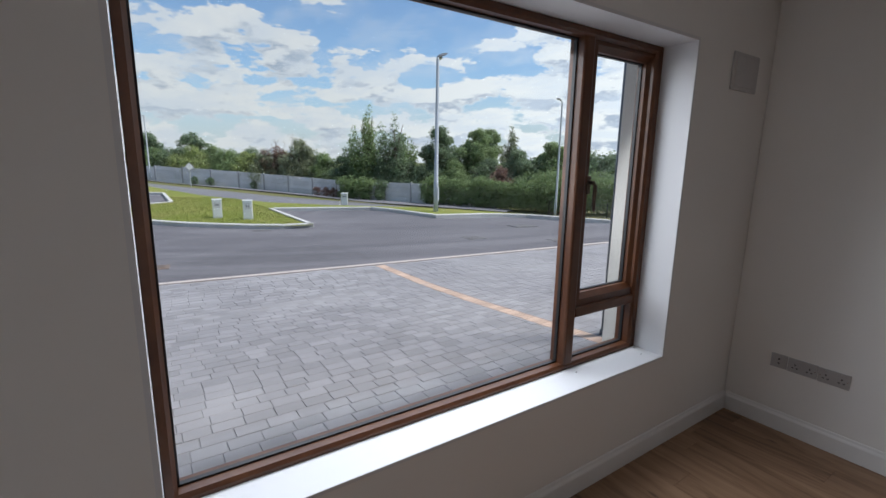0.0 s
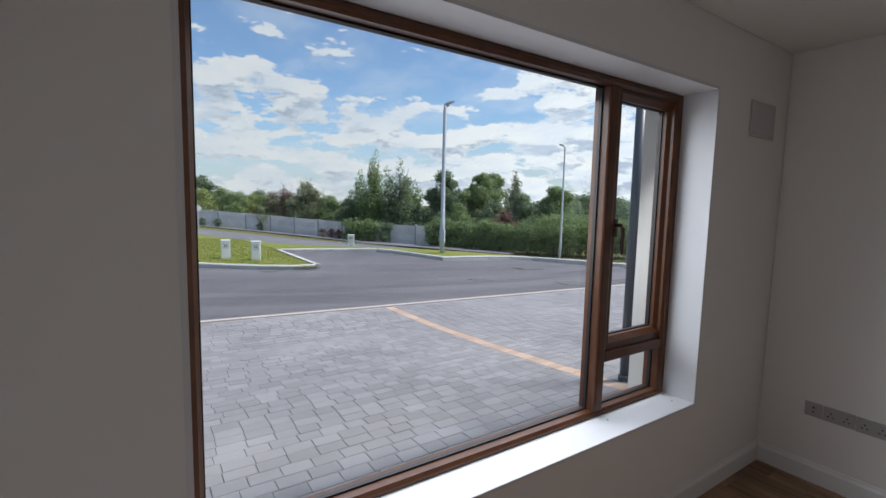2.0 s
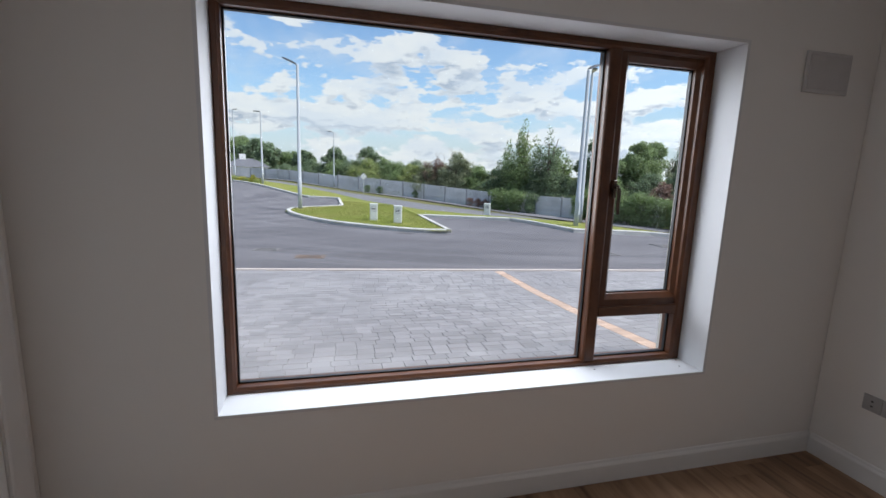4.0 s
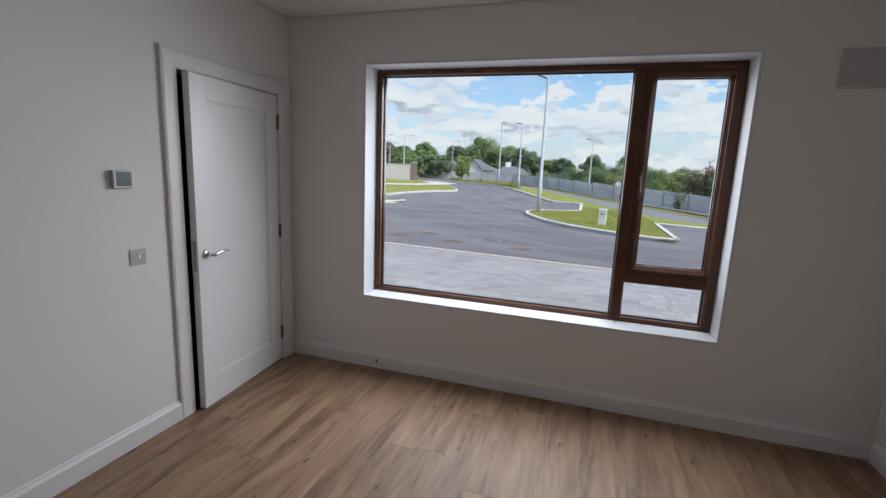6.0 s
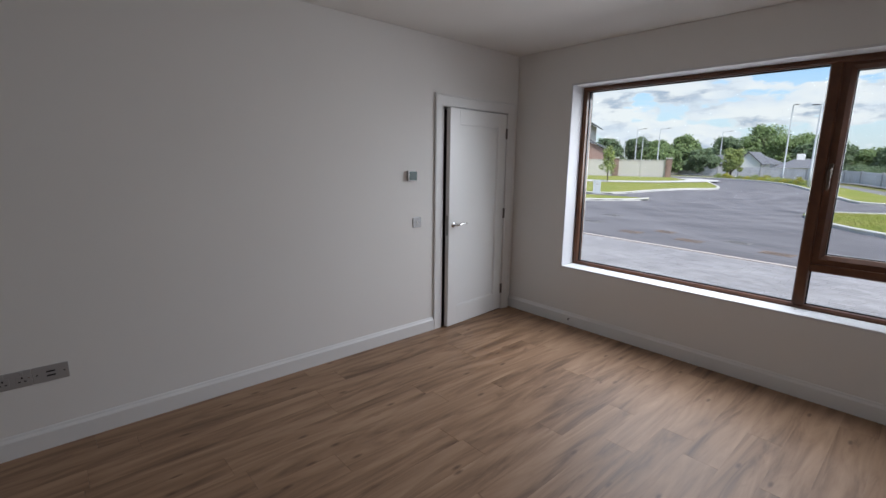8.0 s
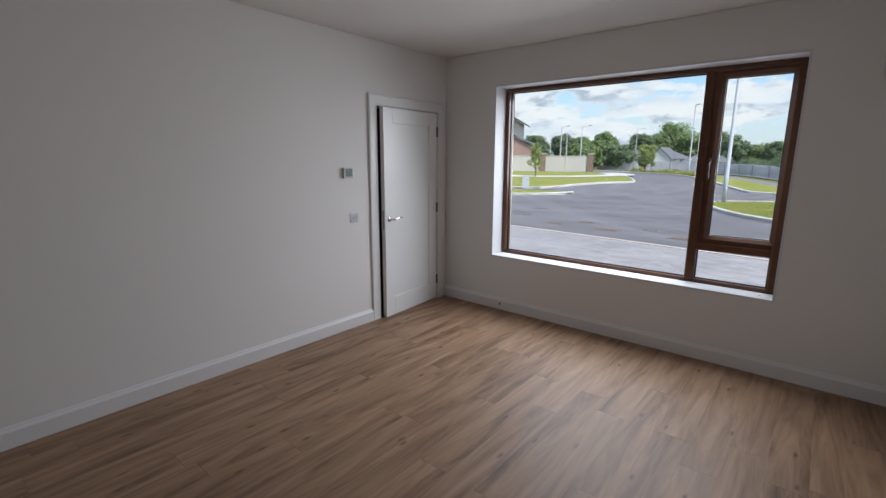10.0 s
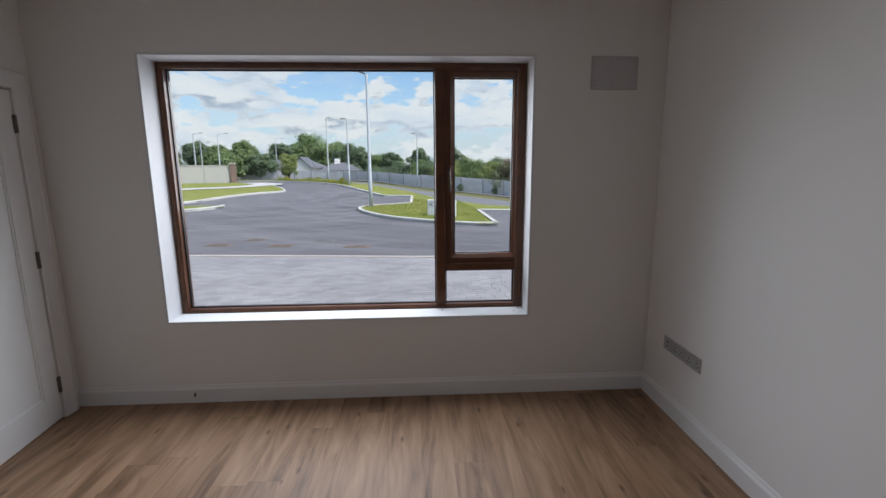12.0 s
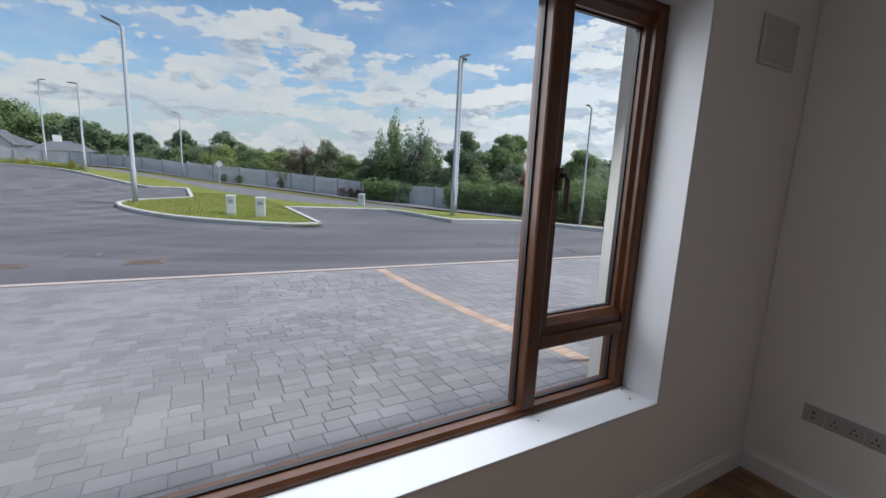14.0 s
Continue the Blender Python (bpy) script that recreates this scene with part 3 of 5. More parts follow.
leaf = part("leaf", door_leaf(), M["door"], door, "white painted shaker leaf with one tall panel")
AJAR = 4.3
leaf.matrix_basis = pose(0.0, DY1 - 0.032, 0.008, 0, 0, 0) @ Matrix(((0, -1, 0, 0), (-1, 0, 0, 0), (0, 0, 1, 0), (0, 0, 0, 1))) @ pose(0, 0, 0, 0, 0, -AJAR)
part("panel", boxed(ST - 0.002, LW - ST + 0.002, 0.012, 0.030, BOT - 0.002, LH - TOP + 0.002), M["door"], leaf)
bead = bmesh.new()
for a, b, c, d in ((ST, ST + 0.012, BOT, LH - TOP), (LW - ST - 0.012, LW - ST, BOT, LH - TOP)):
    add_box(bead, a, b, 0.004, 0.014, c, d, bevel=0.003)
for c, d in ((BOT, BOT + 0.012), (LH - TOP - 0.012, LH - TOP)):
    add_box(bead, ST + 0.012, LW - ST - 0.012, 0.004, 0.014, c, d, bevel=0.003)
part("moulding", bead, M["door"], leaf)
hx = LW - 0.058
part("handle_rose", tube([(hx, 0.0, 0.955), (hx, -0.004, 0.955), (hx, -0.010, 0.955)], [0.026, 0.026, 0.021], 24), M["chrome"], leaf, "round chrome rose", True)
lever = bmesh.new()
add_tube(lever, [(hx, -0.008, 0.955), (hx, -0.042, 0.955), (hx - 0.006, -0.050, 0.955), (hx - 0.03, -0.053, 0.956), (hx - 0.06, -0.052, 0.963), (hx - 0.09, -0.052, 0.968), (hx - 0.115, -0.053, 0.966), (hx - 0.13, -0.054, 0.962)], [0.009, 0.009, 0.0095, 0.010, 0.0095, 0.0085, 0.0075, 0.005], 14)
part("lever", lever, M["chrome"], leaf, "curved chrome lever handle", True)
part("latch_plate", boxed(LW, LW + 0.0012, 0.010, 0.034, 0.86, 1.04), M["steel"], leaf, "brushed steel latch plate")
part("latch", boxed(LW + 0.0005, LW + 0.010, 0.015, 0.029, 0.945, 0.968, bevel=0.003), M["steel"], leaf)
for z in (0.165, 0.955, 1.735):
    h = part("hinge", tube([(0, 0, 0), (0, 0, 0.1)], [0.0075, 0.0075], 12), M["hinge"], door, "dull dark steel butt hinge", True)
    h.matrix_basis = pose(0.006, DY1 - 0.029, 0.010 + z)
    part("hinge_plate", boxed(-0.003, 0.0005, -0.016, 0.016, 0, 0.1), M["hinge"], h)

# hall behind the ajar door; its near-black colour stands in for the unlit dark
setting("hall", holed_wall([(-1.6, -1.5, -1.8, 0.2, -0.1, 2.4), (-1.5, -0.141, -1.8, -1.7, -0.1, 2.4), (-1.5, -0.141, 0.1, 0.2, -0.1, 2.4), (-1.5, -0.141, -1.7, 0.1, 2.3, 2.4), (-1.5, -0.17, -1.7, 0.1, -0.1, -0.006)]), M["dark"], "hall behind the door, coloured near-black for its lack of light", "hall")

# ---- window ----
win = thing("window_1", (0, 0, 0), "wide golden-oak uPVC picture window with a side casement", "window", kind="structure")
FY0, FY1 = 0.172, 0.268
MX0, MX1 = 2.372, 2.440        # mullion
TZ0, TZ1 = 0.826, 0.880        # transom


def mitre_frame(x0, x1, z0, z1, w, y0, y1, chamfer=0.010, wl=None, wr=None, wb=None, wt=None):
    """A rectangular frame whose inner front edge is chamfered; members mitred."""
    wl, wr, wb, wt = (w if v is None else v for v in (wl, wr, wb, wt))
    bm = bmesh.new()
    c = chamfer
    loops = []
    for ins, y in ((0, y0 + 0.002), (0.003, y0), (1, y0), (2, y0 + c), (2, y1), (0, y1)):
        if ins == 0 or ins == 0.003:
            q = (x0 + ins, x1 - ins, z0 + ins, z1 - ins)
        elif ins == 1:
            q = (x0 + wl - c, x1 - wr + c, z0 + wb - c, z1 - wt + c)
        else:
            q = (x0 + wl, x1 - wr, z0 + wb, z1 - wt)
        loops.append([bm.verts.new(p) for p in ((q[0], y, q[2]), (q[1], y, q[2]), (q[1], y, q[3]), (q[0], y, q[3]))])
    n = len(loops)
    for i in range(n):
        a, b = loops[i], loops[(i + 1) % n]
        for k in range(4):
            bm.faces.new((a[k], a[(k + 1) % 4], b[(k + 1) % 4], b[k]))
    bmesh.ops.recalc_face_normals(bm, faces=bm.faces)
    return bm


def bar(x0, x1, z0, z1, y0, y1, c=0.010):
    bm = bmesh.new()
    add_box(bm, x0, x1, y0, y1, z0, z1)
    es = [e for e in bm.edges if all(abs(v.co.y - y0) < 1e-5 for v in e.verts)]
    long_ = [e for e in es if (abs(e.verts[0].co.z - e.verts[1].co.z) > 0.2) == (z1 - z0 > x1 - x0) and e.calc_length() > 0.2]
    bmesh.ops.bevel(bm, geom=long_, offset=c, segments=2, affect="EDGES", profile=0.5)
    return bm


def gasket(x0, x1, z0, z1, y, w=0.007):
    bm = bmesh.new()
    for a, b, c, d in ((x0, x1, z0, z0 + w), (x0, x1, z1 - w, z1), (x0, x0 + w, z0 + w, z1 - w), (x1 - w, x1, z0 + w, z1 - w)):
        add_box(bm, a, b, y, y + 0.018, c, d)
    return bm


FX0, FX1, FZ0, FZ1 = OX0 + 0.004, OX1 - 0.006, OZ0 - 0.010, OZ1 - 0.004
FR = 0.054
part("window_frame", mitre_frame(FX0, FX1, FZ0, FZ1, 0.036, FY0, FY1, 0.012, wr=FR), M["frame"], win, "golden-oak foiled outer frame")
part("mullion", bar(MX0, MX1, FZ0 + 0.036, FZ1 - 0.036, FY0 + 0.002, FY1 - 0.002, 0.012), M["frame"], win)
part("transom", bar(MX1, FX1 - FR, TZ0, TZ1, FY0 + 0.003, FY1 - 0.003, 0.010), M["frame"], win)
# the casement opens outwards: its sash lies a step behind the outer frame
SX0, SX1, SZ0, SZ1 = MX1 - 0.008, FX1 - FR + 0.022, TZ1 - 0.004, FZ1 - 0.036 + 0.020
AX0, AX1, AZ0, AZ1 = 2.503, 2.904, 0.942, 2.120
SY0 = FY0 + 0.020
sash = part("sash", mitre_frame(SX0, SX1, SZ0, SZ1, 0.05, SY0, FY1 - 0.002, 0.026, AX0 - SX0, SX1 - AX1, AZ0 - SZ0, SZ1 - AZ1), M["frame"], win, "golden-oak opening casement sash")


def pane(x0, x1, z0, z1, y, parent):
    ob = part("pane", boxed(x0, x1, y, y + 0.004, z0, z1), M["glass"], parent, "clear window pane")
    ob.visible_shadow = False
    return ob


GX0, GZ0, GZ1 = FX0 + 0.036, FZ0 + 0.036, FZ1 - 0.036
part("gasket", gasket(GX0, MX0, GZ0, GZ1, 0.222), M["gasket"], win, "black rubber gasket")
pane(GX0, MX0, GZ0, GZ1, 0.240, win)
part("gasket", gasket(MX1, FX1 - FR, GZ0, TZ0, 0.222), M["gasket"], win, "black rubber gasket")
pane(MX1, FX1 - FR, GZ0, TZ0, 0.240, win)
part("gasket", gasket(AX0, AX1, AZ0, AZ1, 0.240, 0.006), M["gasket"], sash, "black rubber gasket")
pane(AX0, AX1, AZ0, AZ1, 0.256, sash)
hz = 1.500
hxx = SX0 + 0.030
part("handle_base", boxed(hxx - 0.012, hxx + 0.012, SY0 - 0.022, SY0 - 0.010, hz - 0.045, hz + 0.045, bevel=0.005, segments=2), M["bronze"], sash, "dark bronze handle plate")
hl = bmesh.new()
add_tube(hl, [(hxx, SY0 - 0.018, hz + 0.012), (hxx, SY0 - 0.046, hz + 0.012), (hxx, SY0 - 0.054, hz), (hxx + 0.001, SY0 - 0.056, hz - 0.03), (hxx + 0.003, SY0 - 0.052, hz - 0.07), (hxx + 0.003, SY0 - 0.054, hz - 0.105), (hxx + 0.002, SY0 - 0.058, hz - 0.125)], [0.010, 0.010, 0.0105, 0.010, 0.009, 0.009, 0.006], 12)
part("handle", hl, M["bronze"], sash, "curved satin window handle", True)

# ---- fittings ----
def plate(bm, w, h, t=0.006):
    return add_box(bm, -w / 2, w / 2, -t, 0, -h / 2, h / 2, bevel=0.0022, segments=2)


def place_on(ob, wall, along, z):
    """wall: 'east' faces -x, 'west' faces +x."""
    if wall == "east":
        ob.matrix_world = pose(W_X, along, z, 0, 0, -90)
    else:
        ob.matrix_world = pose(0.0, along, z, 0, 0, 90)
    return ob


def double_socket(wall, along, z):
    s = thing("double_socket", (0, 0, 0), "brushed steel double wall socket with dark pin holes", "socket", "wall sockets")
    part("faceplate", plate(bmesh.new(), 0.146, 0.086), M["steel"], s)
    for cx in (-0.036, 0.036):
        ins = part("outlet", boxed(cx - 0.024, cx + 0.024, -0.0068, -0.004, -0.026, 0.016, bevel=0.001), M["steel"], s)
        for hx_, hz_, w_, h_ in ((0, 0.006, 0.006, 0.010), (-0.011, -0.014, 0.009, 0.006), (0.011, -0.014, 0.009, 0.006)):
            part("pin_hole", boxed(cx + hx_ - w_ / 2, cx + hx_ + w_ / 2, -0.0076, -0.005, hz_ - h_ / 2, hz_ + h_ / 2), M["hole"], ins)
        part("rocker", boxed(cx - 0.006, cx + 0.006, -0.010, -0.005, 0.020, 0.036, bevel=0.001), M["steel"], s)
    for cx in (-0.062, 0.062):
        part("screw", tube([(cx, -0.0055, 0), (cx, -0.0068, 0)], [0.0032, 0.0028], 10), M["chrome"], s)
    return place_on(s, wall, along, z)


def media_plate(wall, along, z, w, label, slots):
    s = thing("media_outlet", (0, 0, 0), label, "outlet", "wall sockets")
    part("faceplate", plate(bmesh.new(), w, 0.086), M["steel"], s)
    for cx, cz, a, b in slots:
        part("port", boxed(cx - a / 2, cx + a / 2, -0.0076, -0.005, cz - b / 2, cz + b / 2), M["hole"], s)
    return place_on(s, wall, along, z)


media_plate("east", -0.277, 0.437, 0.086, "brushed steel aerial outlet plate beside the sockets", [(0, 0.012, 0.010, 0.010), (0, -0.014, 0.010, 0.008)])
double_socket("east", -0.395, 0.436)
double_socket("east", -0.543, 0.434)
media_plate("west", -3.722, 0.412, 0.146, "brushed steel media plate beside the socket", [(-0.055, 0, 0.007, 0.007), (0.0, 0.010, 0.036, 0.008), (0.0, -0.012, 0.036, 0.008), (0.055, 0, 0.007, 0.007)])
double_socket("west", -3.870, 0.412)

sw = thing("light_switch", (0, 0, 0), "brushed steel single light switch by the door", "switch")
part("faceplate", plate(bmesh.new(), 0.086, 0.086), M["steel"], sw)
part("rocker", boxed(-0.006, 0.006, -0.011, -0.005, -0.013, 0.013, bevel=0.002), M["white_plastic"], sw, "white rocker")
for cx in (-0.032, 0.032):
    part("screw", tube([(cx, -0.0055, 0), (cx, -0.0068, 0)], [0.0032, 0.0028], 10), M["hole"], sw)
place_on(sw, "west", -1.276, 1.009)

th = thing("thermostat", (0, 0, 0), "grey wall thermostat with a green-grey screen", "thermostat")
part("body", boxed(-0.047, 0.047, -0.024, 0, -0.043, 0.043, bevel=0.004, segments=2), M["steel"], th)
part("screen", boxed(-0.034, 0.043, -0.0250, -0.022, -0.034, 0.036), M["screen"], th, "dull green display")
part("button", boxed(-0.043, -0.034, -0.0255, -0.022, -0.02, 0.02, bevel=0.001), M["white_plastic"], th)
place_on(th, "west", -1.338, 1.402)

vent = thing("wall_vent", (3.483, 0, 2.106), "flat grey air vent cover high on the wall", "vent")
part("cover", boxed(-0.146, 0.146, -0.012, -0.001, -0.098, 0.098, bevel=0.004, segments=2), M["vent"], vent)
part("baffle", boxed(-0.128, 0.128, -0.0145, -0.011, -0.080, 0.080, bevel=0.003), M["vent"], vent)

pend = thing("pendant_lampholder", (1.36, -1.56, CEIL), "white pendant lampholder under the ceiling", "ceiling light")
part("rose", tube([(0, 0, 0.002), (0, 0, -0.012), (0, 0, -0.022)], [0.040, 0.038, 0.020], 20), M["white_plastic"], pend, "", True)
part("flex", tube([(0, 0, -0.02), (0, 0, -0.05)], [0.004, 0.004], 8), M["white_plastic"], pend)
part("holder", tube([(0, 0, -0.045), (0, 0, -0.06), (0, 0, -0.095)], [0.012, 0.019, 0.020], 16), M["white_plastic"], pend, "", True)

cab_ = thing("cable_stub", (0.752, -SK_T, 0.066), "dark cable stub poking out of the skirting board", "cable")
part("cable", tube([(0, 0.004, 0), (0, -0.010, 0.002), (0.004, -0.020, 0.006), (0.010, -0.026, 0.002), (0.006, -0.028, -0.010)], [0.005, 0.005, 0.0055, 0.0055, 0.004], 8), M["cable"], cab_, "", True)
part("tail", tube([(0.006, -0.028, -0.009), (-0.004, -0.030, -0.022), (-0.010, -0.030, -0.034)], [0.003, 0.003, 0.0025], 6), M["white_plastic"], cab_)

for x, y in ((2.41, 0.120), (2.945, 0.150), (2.90, 0.075)):
    fl = thing("dust_speck", (x, y, OZ0), "dark speck of dirt on the window board", "dirt", "dirt on the window board")
    r = bmesh.new()
    bmesh.ops.create_icosphere(r, subdivisions=1, radius=0.004)
    for v in r.verts:
        v.co = Vector((v.co.x * 1.3, v.co.y, v.co.z * 0.6 + 0.0022))
    part("grit", r, M["cable"], fl)


# ---- outdoors: the ground falls behind the verge and rises a little up the road ----
def smooth01(a):
    a = min(max(a, 0.0), 1.0)
    return a * a * (3 - 2 * a)


def land(x, y):
    d = 0.9 * (x - 9) + 0.437 * (y - 14)
    drop = smooth01(d / 16) * min(max(0.3 + 0.075 * (x + 3), 0.3), 1.9)
    return -0.36 - drop + 0.25 * smooth01((y - 16) / 25) * smooth01((4 - x) / 10)


def sheet(name, outline, lift, mat, label, category, step=3.0, base=land, pieces=None):
    """A surface laid over the land inside an outline of (x, y)."""
    bm = bmesh.new()
    for ring in pieces or [outline]:
        bm.faces.new([bm.verts.new((x, y, 0)) for x, y in ring])
    bmesh.ops.remove_doubles(bm, verts=bm.verts[:], dist=0.001)
    bmesh.ops.triangulate(bm, faces=bm.faces[:])
    xs, ys = [p[0] for p in outline], [p[1] for p in outline]
    for lo, hi, axis in ((min(xs), max(xs), Vector((1, 0, 0))), (min(ys), max(ys), Vector((0, 1, 0)))):
        for k in range(1, int((hi - lo) / step) + 1):
            bmesh.ops.bisect_plane(bm, geom=bm.verts[:] + bm.edges[:] + bm.faces[:], plane_co=axis * (lo + k * step), plane_no=axis)
    for v in bm.verts:
        v.co.z = base(v.co.x, v.co.y) + lift
    bmesh.ops.recalc_face_normals(bm, faces=bm.faces)
    if sum(f.normal.z for f in bm.faces) < 0:
        bmesh.ops.reverse_faces(bm, faces=bm.faces)
    return setting(name, bm, mat, label, category)


def rounded(points, passes=2):
    """Cuts the corners of an open line."""
    for _ in range(passes):
        q = [points[0]]
        for a, b in zip(points, points[1:]):
            q += [(a[0] * 0.75 + b[0] * 0.25, a[1] * 0.75 + b[1] * 0.25), (a[0] * 0.25 + b[0] * 0.75, a[1] * 0.25 + b[1] * 0.75)]
        points = q + [points[-1]]
    return points


def resample(points, step):
    out_, left = [points[0]], step
    for a, b in zip(points, points[1:]):
        d = math.dist(a, b)
        while d >= left:
            f = left / d
            a = (a[0] + (b[0] - a[0]) * f, a[1] + (b[1] - a[1]) * f)
            out_.append(a)
            d = math.dist(a, b)
            left = step
        left -= d
    return out_


gb = bmesh.new()
ticks = sorted({-1500, -600, -250, -120, -80, 80, 120, 250, 600, 1500} | set(range(-60, 61, 4)))
grid = {}
for i, x in enumerate(ticks):
    for j, y in enumerate(ticks):
        yy = y + 40
        z = land(x, yy) - 0.10
        if abs(x) > 250 or abs(y) > 250:
            z -= 3.0
        grid[i, j] = gb.verts.new((x, yy, z))
for i in range(len(ticks) - 1):
    for j in range(len(ticks) - 1):
        gb.faces.new((grid[i, j], grid[i + 1, j], grid[i + 1, j + 1], grid[i, j + 1]))
setting("ground", gb, M["field"], "rough grassy ground reaching to the horizon", "ground")


def front_edge(x):
    return 6.90 - 0.118 * x


sheet("road", [(-45, front_edge(-45)), (22, front_edge(22)), (22, 8), (14, 14), (10, 20), (3, 32), (-3, 44), (-10, 58), (-18, 64), (-45, 66)], 0.0, M["asphalt"], "dark new asphalt road and turning area", "road")

# verge and island: one kerb line
KERB = rounded([(21.0, 5.5), (16.3, 7.6), (12.5, 11.3)], 1) + [(9.25, 11.95), (8.55, 15.3), (4.85, 16.55)]
ISLE = rounded([(4.86, 11.75), (4.5, 11.62), (3.6, 11.95), (2.3, 12.9), (0.95, 14.2), (-0.16, 16.3), (-0.72, 18.2), (-0.35, 19.55), (0.6, 20.05), (1.72, 20.9)], 1)
UPPER = [(1.68, 26.6), (0.0, 27.0)] + rounded([(-0.4, 27.6), (-1.5, 30.7), (-3.9, 37.1), (-7.1, 45.7), (-11.5, 53.0), (-16.0, 56.0), (-24.0, 58.0)], 1)
LINE = KERB + ISLE + UPPER
NEAR = [(-22, 60.5), (-15, 58.6), (-9.5, 55.2), (-4.9, 47.5), (-1.4, 40.0), (1.3, 33.0), (3.3, 24.6), (5.4, 19.4), (7.5, 17.0), (10.5, 15.2), (16, 12.0), (22, 9.0)]
sheet("verge", LINE + NEAR, 0.085, M["grass"], "mown green grass verge and island", "grass", 2.0)
sheet("back_road", NEAR + [(22, 10.8), (14, 14.6), (9.6, 17.4), (7.7, 20.2), (6.2, 26.4), (3.9, 33.5), (0.6, 42.0), (-4.5, 52.5), (-13.5, 62.0), (-22, 64.0)], 0.03, M["far_road"], "worn grey public road behind the verge", "road")
WALL_LINE = rounded([(-60, 79), (-28, 75.5), (-16, 73.5), (-8, 70.5), (-1.5, 61.0), (6.2, 55.5), (10.0, 54.0), (15.0, 48.8), (19.3, 42.8), (24.5, 33.0), (27.5, 27.0)], 1)


def offset_line(line, d):
    res = []
    for i, p in enumerate(line):
        a, b = line[max(i - 1, 0)], line[min(i + 1, len(line) - 1)]
        tx, ty = b[0] - a[0], b[1] - a[1]
        n = math.hypot(tx, ty)
        res.append((p[0] + d * ty / n, p[1] - d * tx / n))
    return res


sheet("far_footpath", offset_line(WALL_LINE, 3.0) + offset_line(WALL_LINE, 0.9)[::-1], 0.02, M["far_road"], "worn footpath along the concrete wall", "footpath", 2.5)

KW, KH = 0.15, 0.125


def kerb_piece(a, b, width=KW, height=KH):
    """One kerbstone lying left of the way from a to b... its front foot on the line."""
    bm = bmesh.new()
    tx, ty = b[0] - a[0], b[1] - a[1]
    n = math.hypot(tx, ty)
    nx, ny = -ty / n, tx / n
    prof = [(0.0, -0.08), (0.004, height - 0.025), (0.022, height), (width, height), (width, -0.08)]
    ends = []
    for p, s in ((a, 0.006), (b, -0.006)):
        px, py = p[0] + tx / n * s, p[1] + ty / n * s
        z = land(px, py)
        ends.append([bm.verts.new((px + nx * u * KERB_SIDE, py + ny * u * KERB_SIDE, z + v)) for u, v in prof])
    for k in range(5):
        bm.faces.new((ends[0][k], ends[0][(k + 1) % 5], ends[1][(k + 1) % 5], ends[1][k]))
    bm.faces.new(ends[0]), bm.faces.new(ends[1])
    bmesh.ops.recalc_face_normals(bm, faces=bm.faces)
    return bm


def kerb_run(name, line, label, height=KH, width=KW, step=0.914):
    root = thing(name, (0, 0, 0), label, "kerb", kind="structure")
    pts = resample(line, step) + [line[-1]]
    for a, b in zip(pts, pts[1:]):
        if math.dist(a, b) > 0.05:
            part("kerbstone", kerb_piece(a, b, width, height), M["kerb"], root)
    return root


KERB_SIDE = -1.0
kerb_run("verge_kerb", KERB, "pale concrete kerb round the parking bay")
kerb_run("bay_kerb", [KERB[-1], ISLE[0]], "pale concrete kerb between bay and grass island")
kerb_run("island_kerb", ISLE, "pale concrete kerb curving round the grass island")
kerb_run("inner_kerb", [ISLE[-1], UPPER[0], UPPER[1]], "pale concrete kerb of the second bay")
kerb_run("upper_kerb", UPPER[1:], "pale concrete kerb along the road verge")

# lawns across the road
LAWN = rounded([(-30, 17.6), (-12, 21.3), (-10.2, 22.5), (-10.1, 26.0), (-9.2, 29.8), (-7.7, 31.2), (-8.2, 33.5), (-11.6, 41.3)], 1)
KERB_SIDE = 1.0
sheet("lawn", LAWN + [(-14.0, 46.5), (-18.6, 51.0), (-24.8, 48.9), (-50, 38.3), (-50, 17)], 0.085, M["grass"], "green lawn beside the estate road", "grass", 2.5)
kerb_run("lawn_kerb", LAWN, "pale concrete kerb along the lawn")
SPIT = rounded([(-30, 14.6), (-10.0, 16.4), (-8.4, 17.8), (-7.3, 19.6), (-7.5, 20.3)], 1)
sheet("lawn_strip", SPIT + [(-9.5, 20.3), (-12, 20.0), (-30, 17.0)], 0.085, M["grass"], "strip of lawn with a pale kerb", "grass", 2.5)
kerb_run("strip_kerb", SPIT, "pale concrete kerb round the lawn strip")
PATH_IN = [(-50, 29.5), (-17.4, 32.6), (-13.4, 35.6), (-12.0, 38.5), (-11.2, 42.5), (-12.0, 45.5), (-15.2, 49.4)]
PATH_OUT = [(-50, 32.5), (-17.8, 35.6), (-15.4, 37.2), (-14.2, 39.2), (-14.0, 42.5), (-14.8, 44.6), (-17.2, 48.2)]
sheet("footpath", PATH_IN + PATH_OUT[::-1], 0.125, M["footpath"], "pale concrete footpath crossing the lawn", "footpath", 2.5, pieces=[(a, b, d, c) for a, b, c, d in zip(PATH_IN, PATH_IN[1:], PATH_OUT, PATH_OUT[1:])])

sheet("lawn_back", [(-50, 32.3), (-17.9, 35.4), (-14.4, 38.5), (-14.2, 42.5), (-17.4, 48.2), (-18.6, 50.9), (-24.8, 48.9), (-50, 38.3)], 0.108, M["grass"], "green lawn before the rendered boundary wall", "grass", 2.5)


